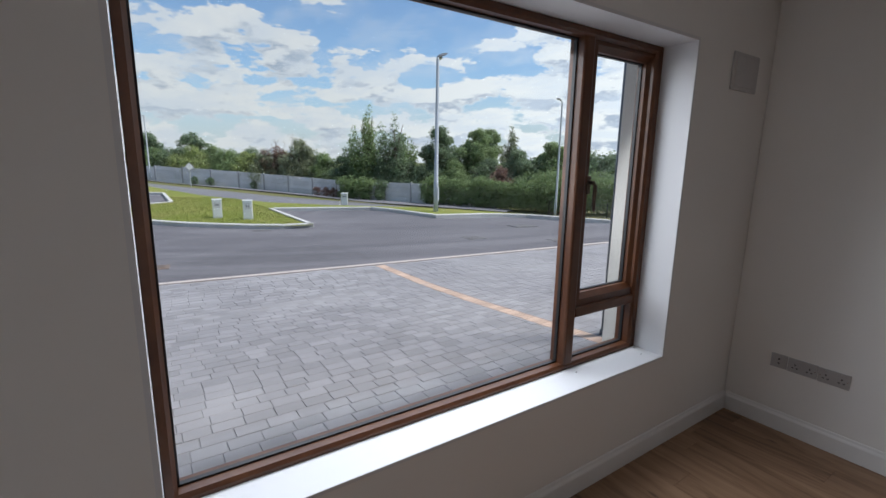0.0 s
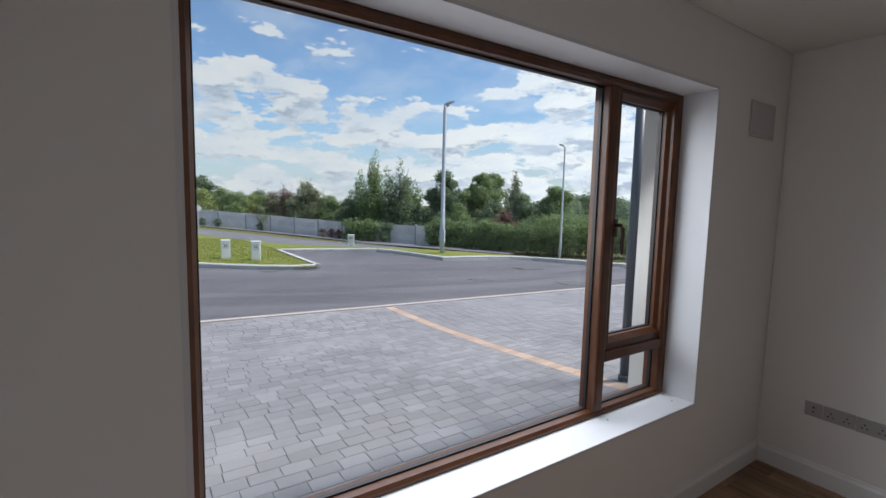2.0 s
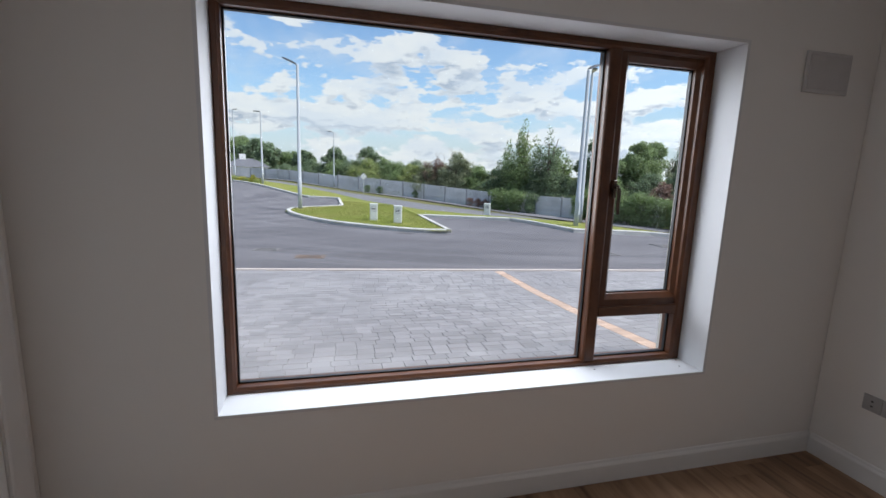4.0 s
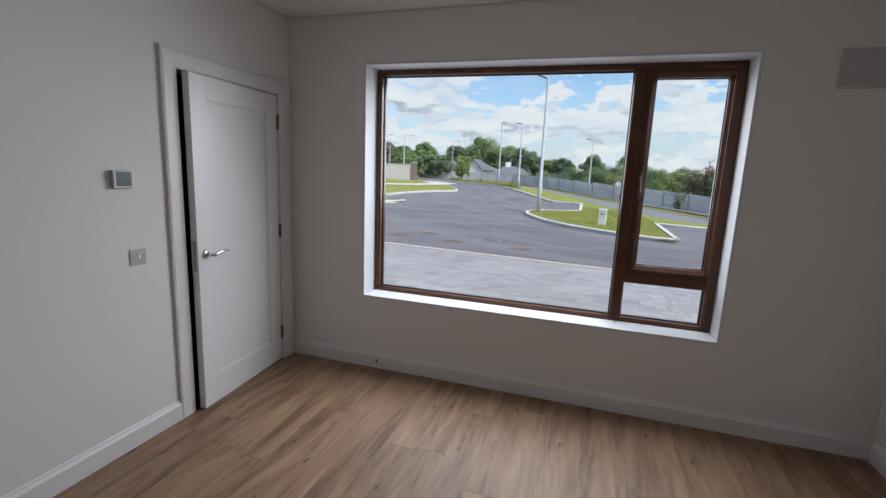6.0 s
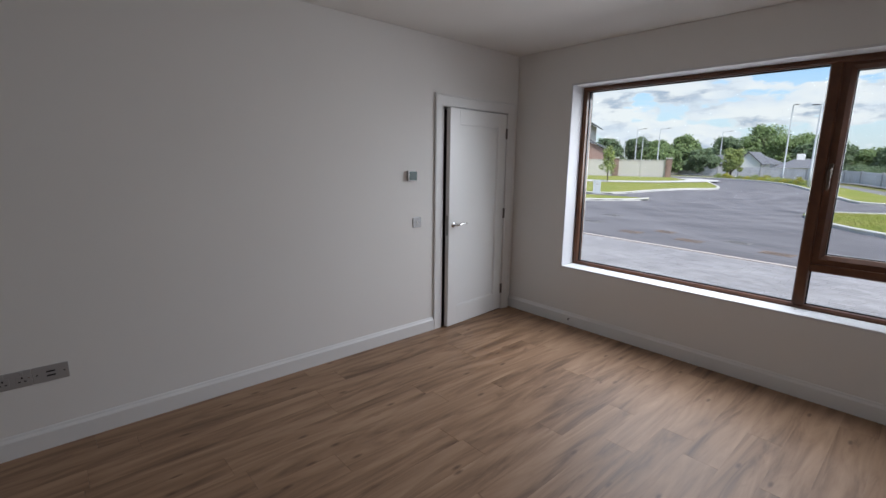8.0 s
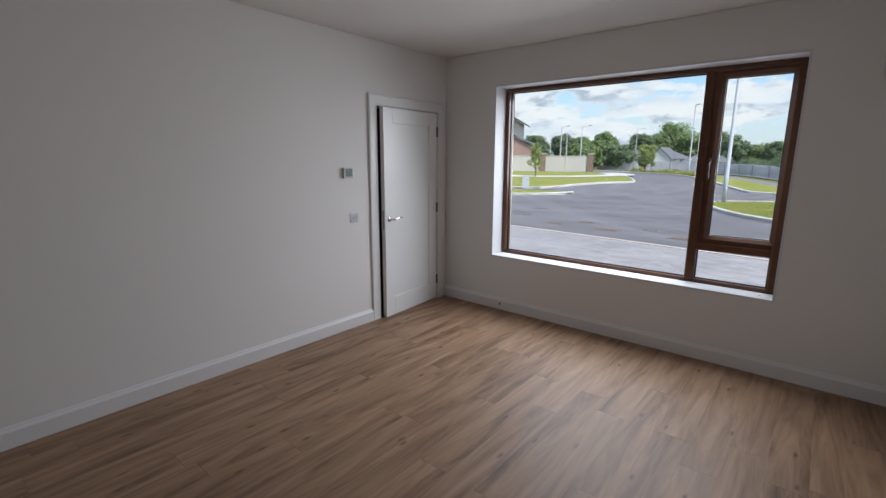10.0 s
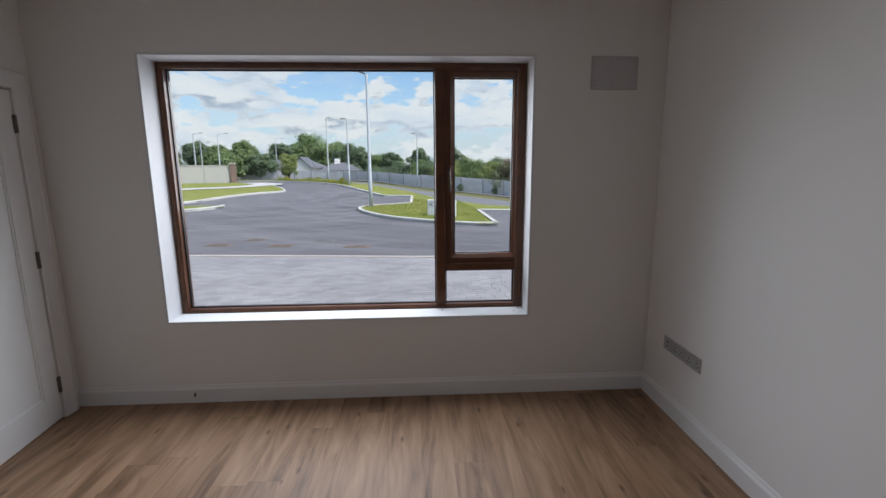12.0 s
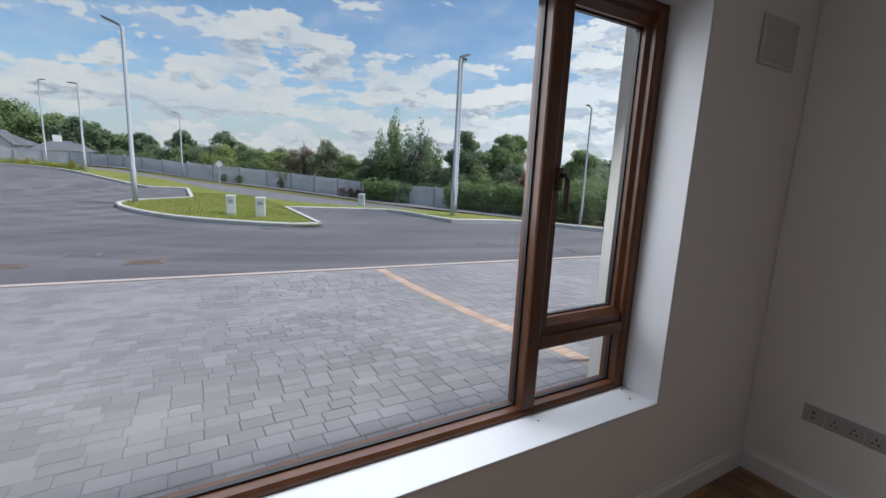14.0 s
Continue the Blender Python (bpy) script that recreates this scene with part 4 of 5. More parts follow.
# ---- paving in front of the house ----
def pave_z(y):
    k = [(0.45, -0.045), (1.6, -0.115), (3.3, -0.235), (4.6, -0.300), (7.6, -0.352)]
    if y <= k[0][0]:
        return k[0][1]
    for (a, p), (b, q) in zip(k, k[1:]):
        if y <= b:
            return p + (q - p) * (y - a) / (b - a)
    return k[-1][1]


sheet("pavement", [(-9, 0.3), (16, 0.3), (16, front_edge(16)), (-9, front_edge(-9))], -0.0065, M["joint"], "block paved driveway of grey pavers with an orange dividing course", "pavement", 0.8, lambda x, y: pave_z(y))
ROW = 0.135
JOINT = 0.0028
EDGE_W = 0.11
ORANGE_X = 4.21
pave_root = bpy.data.objects["pavement"]
brng = random.Random(11)


def paver_data(x0, x1, y0, y1, jitter=0.0):
    """Vertices and faces of one chamfered block."""
    g, h, c = JOINT / 2, JOINT, 0.004
    q = [(x0 + g, y0 + h), (x1 - g, y0 + h), (x1 - g, y1 - h), (x0 + g, y1 - h)]
    i = [(x0 + g + c, y0 + h + c), (x1 - g - c, y0 + h + c), (x1 - g - c, y1 - h - c), (x0 + g + c, y1 - h - c)]
    tilt = brng.uniform(-0.0015, 0.0015)
    vs = [(x, y, pave_z(y) - 0.014) for x, y in q] + [(x, y, pave_z(y) - 0.004 + jitter) for x, y in q] + [(x, y, pave_z(y) + jitter + tilt * (1 if k < 2 else -1)) for k, (x, y) in enumerate(i)]
    fs = [(8, 9, 10, 11)]
    for k in range(4):
        n = (k + 1) % 4
        fs += [(k, n, 4 + n, 4 + k), (4 + k, 4 + n, 8 + n, 8 + k)]
    return vs, fs


class Pile:
    def __init__(self):
        self.v, self.f = [], []

    def add(self, vs, fs):
        n = len(self.v)
        self.v += vs
        self.f += [tuple(a + n for a in q) for q in fs]

    def build(self, name, mat, parent=None):
        me = bpy.data.meshes.new(name)
        me.from_pydata(self.v, [], self.f)
        me.materials.append(mat)
        ob = new(name, me)
        if parent is not None:
            ob.parent = parent
        return ob


PAVERS = []            # (x0, x1, y0, y1, kind)
y = 0.47
row = 0
while y < front_edge(-9) - 0.2:
    x = -8.5 + brng.random() * 0.2
    while x < 15.5:
        w = brng.choice((0.165, 0.200, 0.200, 0.200))
        x1 = x + w
        if x < ORANGE_X < x1 + 0.02:
            x1 = ORANGE_X
        if x1 - x > 0.05 and y + ROW < front_edge((x + x1) / 2) - EDGE_W + 0.02:
            PAVERS.append((x, x1, y, y + ROW, "paver_pale" if row < 1 or (row == 1 and brng.random() < 0.7) else "paver"))
        if abs(x1 - ORANGE_X) < 0.001:
            x1 = ORANGE_X + 0.175
        x = x1
    y += ROW
    row += 1
y = 0.47
while y < front_edge(ORANGE_X) - 0.2:
    PAVERS.append((ORANGE_X, ORANGE_X + 0.175, y, y + 0.115, "paver_orange"))
    y += 0.115

# edging stones along the road
edge_root = thing("pavement_edging", (0, 0, 0), "flush pinkish concrete edging between paving and asphalt", "edging", kind="structure")
ex = -9.0
while ex < 16:
    bm = bmesh.new()
    e = min(ex + 0.9, 16)
    ps = [(ex + 0.004, front_edge(ex) - EDGE_W), (e - 0.004, front_edge(e) - EDGE_W), (e - 0.004, front_edge(e) + 0.015), (ex + 0.004, front_edge(ex) + 0.015)]
    top = [bm.verts.new((a, b, pave_z(b) + 0.012)) for a, b in ps]
    bot = [bm.verts.new((a, b, pave_z(b) - 0.05)) for a, b in ps]
    bm.faces.new(top)
    for k in range(4):
        bm.faces.new((bot[k], bot[(k + 1) % 4], top[(k + 1) % 4], top[k]))
    part("edging_stone", bm, M["edging"], edge_root)
    ex += 0.9


# ---- things outdoors ----
def street_lamp(x, y, h, face, label, arm=0.35, tilt=0.05):
    z = land(x, y)
    lamp = thing("street_lamp", (x, y, z), label, "street lamp", "street lamps", turn=face)
    part("pole", tube([(0, 0, -0.1), (0, 0, 1.3), (0, 0, 1.32), (0, 0, h - 0.05), (0, 0, h)], [0.090, 0.088, 0.078, 0.055, 0.040], 14), M["galv"], lamp, "tapered galvanised steel column", True)
    part("access_door", boxed(-0.05, 0.05, -0.106, -0.06, 0.5, 1.0, bevel=0.004), M["galv"], lamp)
    part("bracket", tube([(0, 0, h - 0.12), (arm * 0.5, 0, h - 0.02), (arm, 0, h + 0.03)], [0.035, 0.032, 0.03], 10), M["galv"], lamp, "", True)
    hd = bmesh.new()
    prof = [(-0.05, 0.05, 0.05), (0.12, 0.085, 0.075), (0.38, 0.12, 0.07), (0.52, 0.09, 0.03)]
    rings = []
    for u, w, t in prof:
        rings.append([hd.verts.new((arm + u, a * w, h + 0.04 + tilt * u + b * t)) for a, b in ((-1, -0.4), (1, -0.4), (0.75, 0.7), (-0.75, 0.7))])
    for a, b in zip(rings, rings[1:]):
        for k in range(4):
            hd.faces.new((a[k], a[(k + 1) % 4], b[(k + 1) % 4], b[k]))
    hd.faces.new(rings[0]), hd.faces.new(rings[-1])
    bmesh.ops.recalc_face_normals(hd, faces=hd.faces)
    bmesh.ops.bevel(hd, geom=hd.edges[:], offset=0.012, segments=2, affect="EDGES")
    head = part("lantern", hd, M["lamp_head"], lamp, "flat dark grey lantern head")
    lens_ = boxed(0.08, 0.42, -0.075, 0.075, 0.006, 0.016)
    for v in lens_.verts:
        v.co = Vector((arm + v.co.x, v.co.y, h + v.co.z + tilt * v.co.x))
    part("lens", lens_, M["cabinet"], head)
    return lamp


STEEL_LAMP = "tall galvanised street lamp with a flat lantern"
street_lamp(-0.07, 18.9, 6.08, 165, STEEL_LAMP + " on the grass island", 0.1, 0.40)
street_lamp(-4.2, 39.6, 6.0, 165, STEEL_LAMP + " on the verge", 0.08)
street_lamp(-9.5, 57.2, 7.9, -20, STEEL_LAMP + " among yellow shrubs", 0.08)
street_lamp(2.0, 58.5, 6.9, 150, STEEL_LAMP + " by the concrete wall")
street_lamp(10.1, 13.25, 5.65, 25, STEEL_LAMP + " beside the parking bay", 0.05, 0.40)
street_lamp(12.58, 17.05, 6.75, -110, STEEL_LAMP + " close behind another", 0.05)
street_lamp(25.6, 21.2, 8.1, 200, "slim galvanised street lamp before the hedge")
for x, y, top, face in ((-29.5, 64.2, 6.5, 0), (-25.5, 62.7, 6.35, 20), (-32.9, 73.6, 5.8, 20), (-23.7, 82.5, 6.9, 30), (-37.7, 76.9, 5.6, 10)):
    street_lamp(x, y, top - land(x, y), face, "distant galvanised street lamp beyond the boundary wall", 0.9)


def mini_pillar(x, y, turn, label, w=0.27, h=0.60, dpt=0.20, shell="cabinet"):
    c = thing("service_pillar", (x, y, land(x, y) + 0.085), label, "service cabinet", "service pillars", turn=turn)
    b = boxed(-w / 2, w / 2, -dpt / 2, dpt / 2, 0, h - 0.05, bevel=0.006, segments=2)
    part("body", b, M[shell], c)
    part("lid", boxed(-w / 2 - 0.012, w / 2 + 0.012, -dpt / 2 - 0.012, dpt / 2 + 0.012, h - 0.052, h, bevel=0.014, segments=2), M[shell], c)
    part("door", boxed(-w / 2 + 0.02, w / 2 - 0.02, -dpt / 2 - 0.006, -dpt / 2 + 0.002, 0.05, h - 0.07, bevel=0.003), M[shell], c)
    lb = part("label_plate", boxed(-0.075, 0.075, -dpt / 2 - 0.009, -dpt / 2 - 0.004, h * 0.56, h * 0.84), M["ink"], c, "dark bordered notice")
    part("label_field", boxed(-0.066, 0.066, -dpt / 2 - 0.0105, -dpt / 2 - 0.008, h * 0.575, h * 0.825), M["white_plastic"], lb)
    for u in (-0.028, 0.028):
        part("label_mark", boxed(u - 0.018, u + 0.018, -dpt / 2 - 0.012, -dpt / 2 - 0.010, h * 0.63, h * 0.77), M["ink"], lb)
    return c


mini_pillar(2.70, 14.55, -8, "white service pillar with a dark label on the grass island")
mini_pillar(3.46, 13.80, -14, "white service pillar with a dark label on the grass island")
mini_pillar(7.95, 17.1, -25, "white service pillar standing on the verge", 0.27, 0.50)
mini_pillar(-10.9, 20.9, 30, "pale grey service pillar on the lawn across the road", 0.42, 0.80, 0.25, "galv")

sgn = thing("road_sign", (4.9, 47.5, land(4.9, 47.5)), "diamond road sign on a grey post by the road", "road sign", turn=-10)
part("post", tube([(0, 0, -0.1), (0, 0, 2.05)], [0.04, 0.04], 10), M["galv"], sgn)
dm = boxed(-0.29, 0.29, -0.055, -0.04, -0.29, 0.29, bevel=0.006)
bmesh.ops.transform(dm, matrix=pose(0, 0, 1.75, 0, 45, 0), verts=dm.verts)
plate_ = part("plate", dm, M["wall_post"], sgn, "diamond plate with a dark rim")
df = boxed(-0.245, 0.245, -0.062, -0.054, -0.245, 0.245)
bmesh.ops.transform(df, matrix=pose(0, 0, 1.75, 0, 45, 0), verts=df.verts)
part("sign_face", df, M["white_plastic"], plate_, "white diamond face")


def cover(x, y, w, d, turn, mat, label):
    c = thing("manhole_cover", (x, y, land(x, y) + 0.004), label, "manhole cover", "covers in the road", turn=turn)
    part("surround", boxed(-w / 2 - 0.05, w / 2 + 0.05, -d / 2 - 0.05, d / 2 + 0.05, -0.02, 0.004, bevel=0.002), M[mat], c)
    lid = part("lid", boxed(-w / 2, w / 2, -d / 2, d / 2, 0.0, 0.010, bevel=0.002), M["iron"] if mat == "worn_cover" else M[mat], c)
    for i in range(4):
        yy = -d / 2 + d * (i + 0.5) / 4
        part("rib", boxed(-w / 2 + 0.03, w / 2 - 0.03, yy - 0.012, yy + 0.012, 0.009, 0.014), M[mat], lid)


for x, y, w, d, mat in ((-2.82, 8.65, 0.50, 0.30, "rust"), (-2.2, 9.45, 0.42, 0.28, "rust"), (-1.2, 8.42, 0.52, 0.28, "rust"), (-0.3, 9.1, 0.46, 0.26, "worn_cover"), (0.7, 8.15, 0.52, 0.26, "rust"), (-4.7, 9.9, 0.45, 0.3, "worn_cover"), (-5.2, 12.1, 0.5, 0.35, "worn_cover"), (7.9, 8.05, 0.45, 0.40, "worn_cover"), (10.7, 9.15, 0.7, 0.5, "worn_cover"), (9.75, 6.6, 0.6, 0.5, "worn_cover")):
    cover(x, y, w, d, -6, mat, "rusty rectangular cover set in the asphalt" if mat == "rust" else "worn grey rectangular cover set in the asphalt")

gully = thing("road_gully", (3.42, 11.78, land(3.42, 11.78) + 0.004), "iron gully grate beside the island kerb", "drain", turn=-22)
part("frame", boxed(-0.24, 0.24, -0.13, 0.13, -0.02, 0.004), M["iron"], gully)
for i in range(7):
    part("grate_bar", boxed(-0.20 + i * 0.06, -0.17 + i * 0.06, -0.10, 0.10, 0.003, 0.012), M["worn_cover"], gully)

# iron railing beside the hedge
rail = thing("railing", (0, 0, 0), "low black iron railing by the road", "railing")
ra, rb = (26.2, 22.4), (31.5, 13.5)
for i in range(46):
    f = i / 45
    x, y = ra[0] + (rb[0] - ra[0]) * f, ra[1] + (rb[1] - ra[1]) * f
    z = land(x, y)
    part("post" if i % 9 == 0 else "bar", tube([(x, y, z), (x, y, z + (1.15 if i % 9 == 0 else 1.02))], [0.03 if i % 9 == 0 else 0.012] * 2, 6), M["rail"], rail)
for hgt in (0.12, 1.0):
    part("rail_bar", tube([(ra[0], ra[1], land(*ra) + hgt), ((ra[0] + rb[0]) / 2, (ra[1] + rb[1]) / 2, land((ra[0] + rb[0]) / 2, (ra[1] + rb[1]) / 2) + hgt), (rb[0], rb[1], land(*rb) + hgt)], [0.02] * 3, 6), M["rail"], rail)

# ---- concrete panel wall ----
cw = thing("boundary_wall", (0, 0, 0), "weathered grey concrete panel wall with posts", "wall")
pts = resample(WALL_LINE, 3.0)
for i, (a, b) in enumerate(zip(pts, pts[1:])):
    za, zb = land(*a), land(*b)
    top = (1.35 if a[0] < -4 else 1.35 + 0.42 * smooth01((a[0] + 4) / 10))
    tx, ty = (b[0] - a[0]) / 3.0, (b[1] - a[1]) / 3.0
    n = 4
    for k in range(n):
        bm = bmesh.new()
        z0, z1 = top * k / n, top * (k + 1) / n - 0.015
        vs = []
        for s, t in ((0.02, -0.04), (2.98, -0.04), (2.98, 0.04), (0.02, 0.04)):
            vs.append((a[0] + tx * s + ty * t, a[1] + ty * s - tx * t, za + (zb - za) * s / 3.0))
        lo = [bm.verts.new((p[0], p[1], p[2] + z0 - (0.4 if k == 0 else 0))) for p in vs]
        hi = [bm.verts.new((p[0], p[1], p[2] + z1)) for p in vs]
        bm.faces.new(hi)
        for q in range(4):
            bm.faces.new((lo[q], lo[(q + 1) % 4], hi[(q + 1) % 4], hi[q]))
        bmesh.ops.recalc_face_normals(bm, faces=bm.faces)
        part("panel", bm, M["block_wall"], cw)
    po = boxed(-0.08, 0.08, -0.09, 0.09, -0.4, top + 0.06, bevel=0.015)
    p = part("post", po, M["wall_post"], cw)
    p.matrix_basis = pose(a[0], a[1], za, 0, 0, math.degrees(math.atan2(ty, tx)))

# ---- rendered entrance wall with brick pillars ----
GW = [(-19.2, 51.2), (-24.6, 49.2), (-32.0, 46.0), (-44.0, 41.0)]
ew = thing("entrance_wall", (0, 0, 0), "grey rendered boundary wall with brick pillars", "wall")
for a, b in zip(GW, GW[1:]):
    L = math.dist(a, b)
    ang = math.degrees(math.atan2(b[1] - a[1], b[0] - a[0]))
    zz = min(land(*a), land(*b))
    for s0, s1 in ((0.3, L / 2 - 0.03), (L / 2 + 0.03, L - 0.3)):
        w = part("wall_panel", boxed(s0, s1, -0.1, 0.1, -0.3, 2.0), M["grey_render"], ew)
        w.matrix_basis = pose(a[0], a[1], zz, 0, 0, ang)
        cp = part("coping", boxed(s0, s1, -0.14, 0.14, 2.0, 2.07, bevel=0.01), M["footpath"], ew)
        cp.matrix_basis = pose(a[0], a[1], zz, 0, 0, ang)
    st = part("stiffener", boxed(L / 2 - 0.1, L / 2 + 0.1, -0.16, 0.16, -0.3, 2.03), M["grey_render"], ew)
    st.matrix_basis = pose(a[0], a[1], zz, 0, 0, ang)
for a in GW[:3]:
    pil = thing("brick_pillar", (a[0], a[1], land(*a)), "red-brown brick pillar with a pale cap", "pillar", "entrance pillars", turn=22)
    pile = Pile()
    core = part("core", boxed(-0.30, 0.30, -0.30, 0.30, -0.3, 2.20), M["joint"], pil)
    bk = bpy.data.meshes.new("brick")
    bmq = boxed(0, 0.215, -0.02, 0.02, 0, 0.065, bevel=0.004)
    bmq.to_mesh(bk)
    bmq.free()
    bk.materials.append(M["brick"])
    for course in range(29):
        for face in range(4):
            for j in range(3):
                off = -0.32 + j * 0.225 - (0.11 if (course + face) % 2 else 0.0)
                if off < -0.33 and j == 0:
                    off = -0.32
                s = min(1.0, (0.32 - off) / 0.215)
                if s < 0.25:
                    continue
                m = pose(0, 0, 0, 0, 0, 90 * face)
                p = m @ Vector((off, -0.31, course * 0.076))
                share("brick", bk, pil, p, (0, 0, 90 * face), (s, 1, 1))
    part("cap", boxed(-0.39, 0.39, -0.39, 0.39, 2.20, 2.32, bevel=0.02), M["footpath"], pil)


# ---- houses in the distance ----
def verge_roof(x0, z0, x1, z1, y0, y1, t=0.16):
    """One sloping roof plane seen on its verge."""
    return prism([(x0, z0), (x1, z1), (x1, z1 + t), (x0, z0 + t)], "y", y0, y1)


def house(x, y, turn, w, d, wall_h, roof_h, wall_mat, roof_mat, label, gable=None, chimney=None, windows=()):
    z = land(x, y)
    h = thing("house", (x, y, z), label, "house", "distant houses", turn=turn)
    wl_ = part("wall", boxed(-w / 2, w / 2, -d / 2, d / 2, -0.5, wall_h), M[wall_mat], h)
    bm = bmesh.new()
    o = 0.4
    vs = [bm.verts.new(p) for p in ((-w / 2 - o, -d / 2 - o, wall_h - 0.1), (w / 2 + o, -d / 2 - o, wall_h - 0.1), (w / 2 + o, d / 2 + o, wall_h - 0.1), (-w / 2 - o, d / 2 + o, wall_h - 0.1), (-w / 2 + (d * 0.35 if gable is None else 0), 0, wall_h + roof_h), (w / 2 - d * 0.35, 0, wall_h + roof_h))]
    for f in ((0, 1, 5, 4), (1, 2, 5), (2, 3, 4, 5), (3, 0, 4), (3, 2, 1, 0)):
        bm.faces.new([vs[i] for i in f])
    roof = part("roof", bm, M[roof_mat], h)
    if gable:
        gx, gw, gh_ = gable
        gb_ = part("gable", prism([(gx - gw / 2, -0.4), (gx + gw / 2, -0.4), (gx + gw / 2, wall_h), (gx, wall_h + gh_), (gx - gw / 2, wall_h)], "y", -d / 2 - 1.2, -0.2), M[wall_mat], h)
        for s in (-1, 1):
            part("gable_roof", verge_roof(gx + s * (gw / 2 + 0.3), wall_h - 0.2, gx, wall_h + gh_ + 0.04, -d / 2 - 1.45, 0.0, 0.14), M[roof_mat], gb_)
    if chimney:
        part("chimney", boxed(chimney - 0.5, chimney + 0.5, -0.4, 0.4, wall_h, wall_h + roof_h + 0.7, bevel=0.03), M[wall_mat], roof)
    for a, b, ww, hh in windows:
        wd = part("window", boxed(a - ww / 2, a + ww / 2, -d / 2 - 0.06, -d / 2 + 0.02, b, b + hh), M["white_plastic"], h)
        part("glazing", boxed(a - ww / 2 + 0.08, a + ww / 2 - 0.08, -d / 2 - 0.08, -d / 2 - 0.05, b + 0.08, b + hh - 0.08), M["screen"], wd)
    return h


house(-20.0, 82.0, -5, 9.5, 6.5, 1.9, 1.35, "white_wall", "slate", "distant white bungalow with a gable and grey slate roof", gable=(2.2, 3.4, 1.6), windows=((-2.5, 0.5, 1.2, 1.0),))
house(-11.8, 80.5, 8, 6.6, 6.0, 1.6, 1.25, "white_wall", "slate", "distant bungalow with a hipped slate roof and chimney", chimney=-0.6, windows=((1.5, 0.4, 1.1, 0.9),))


# house behind the entrance wall: cream two-storey side, brick side room
gz = land(-30, 52)
gh = thing("house", (-29.9, 50.1, gz), "house with cream walls, brick side room and slate roof", "house", "distant houses", turn=23.3)
part("wall", prism([(-9.0, -0.5), (0, -0.5), (0, 6.95 - gz), (-4.5, 9.5 - gz), (-9.0, 6.95 - gz)], "y", 0.0, 13.6), M["render"], gh, "cream rendered upper storey")
part("roof", verge_roof(0.75, 6.60 - gz, -4.5, 9.55 - gz, -0.4, 14.3), M["slate"], gh)
part("roof", verge_roof(-9.75, 6.60 - gz, -4.5, 9.55 - gz, -0.4, 14.3), M["slate"], gh)
part("gutter", tube([(0.80, -0.4, 6.66 - gz), (0.80, 14.3, 6.66 - gz)], [0.08, 0.08], 8), M["pipe"], gh)
part("side_room", prism([(0.01, -0.5), (2.9, -0.5), (2.9, 3.15 - gz), (0.01, 4.55 - gz)], "y", 1.4, 4.6), M["brick"], gh, "red-brown brick side room")
part("side_roof", verge_roof(3.4, 3.05 - gz, 0.02, 4.70 - gz, 1.1, 4.9), M["slate"], gh)


# ---- trees, shrubs and hedges ----
def leaf_cloud(clumps, count, size, seed, up=0.7):
    """Bent leaf blades scattered over the shells of clumps (centre, radii)."""
    r = np.random.RandomState(seed)
    vol = np.array([c[1][0] * c[1][1] + c[1][1] * c[1][2] for c in clumps])
    idx = r.choice(len(clumps), count, p=vol / vol.sum())
    cen = np.array([c[0] for c in clumps])[idx]
    rad = np.array([c[1] for c in clumps])[idx]
    d = r.normal(size=(count, 3))
    d /= np.linalg.norm(d, axis=1)[:, None]
    rr = (r.uniform(0.45, 1.0, count) ** 0.6)[:, None] * (1 + 0.16 * r.normal(size=(count, 1)))
    p = cen + d * rad * rr
    nrm = d + r.normal(size=(count, 3)) * 0.65 + np.array([0, 0, up])
    nrm /= np.linalg.norm(nrm, axis=1)[:, None]
    t = np.cross(nrm, r.normal(size=(count, 3)))
    t /= np.linalg.norm(t, axis=1)[:, None]
    b = np.cross(nrm, t)
    s = size * r.uniform(0.6, 1.5, count)[:, None]
    v = np.stack([p - t * s, p + b * s * 0.55 + nrm * s * 0.12, p + t * s, p - b * s * 0.55 + nrm * s * 0.12], 1).reshape(-1, 3)
    f = np.arange(count * 4).reshape(-1, 4)
    return v, f


def cloud_object(name, v, f, mat, parent, label=""):
    me = bpy.data.meshes.new(name)
    me.from_pydata(v.tolist(), [], f.tolist())
    me.materials.append(mat)
    ob = new(name, me)
    ob.parent = parent
    return tagged(ob, label)


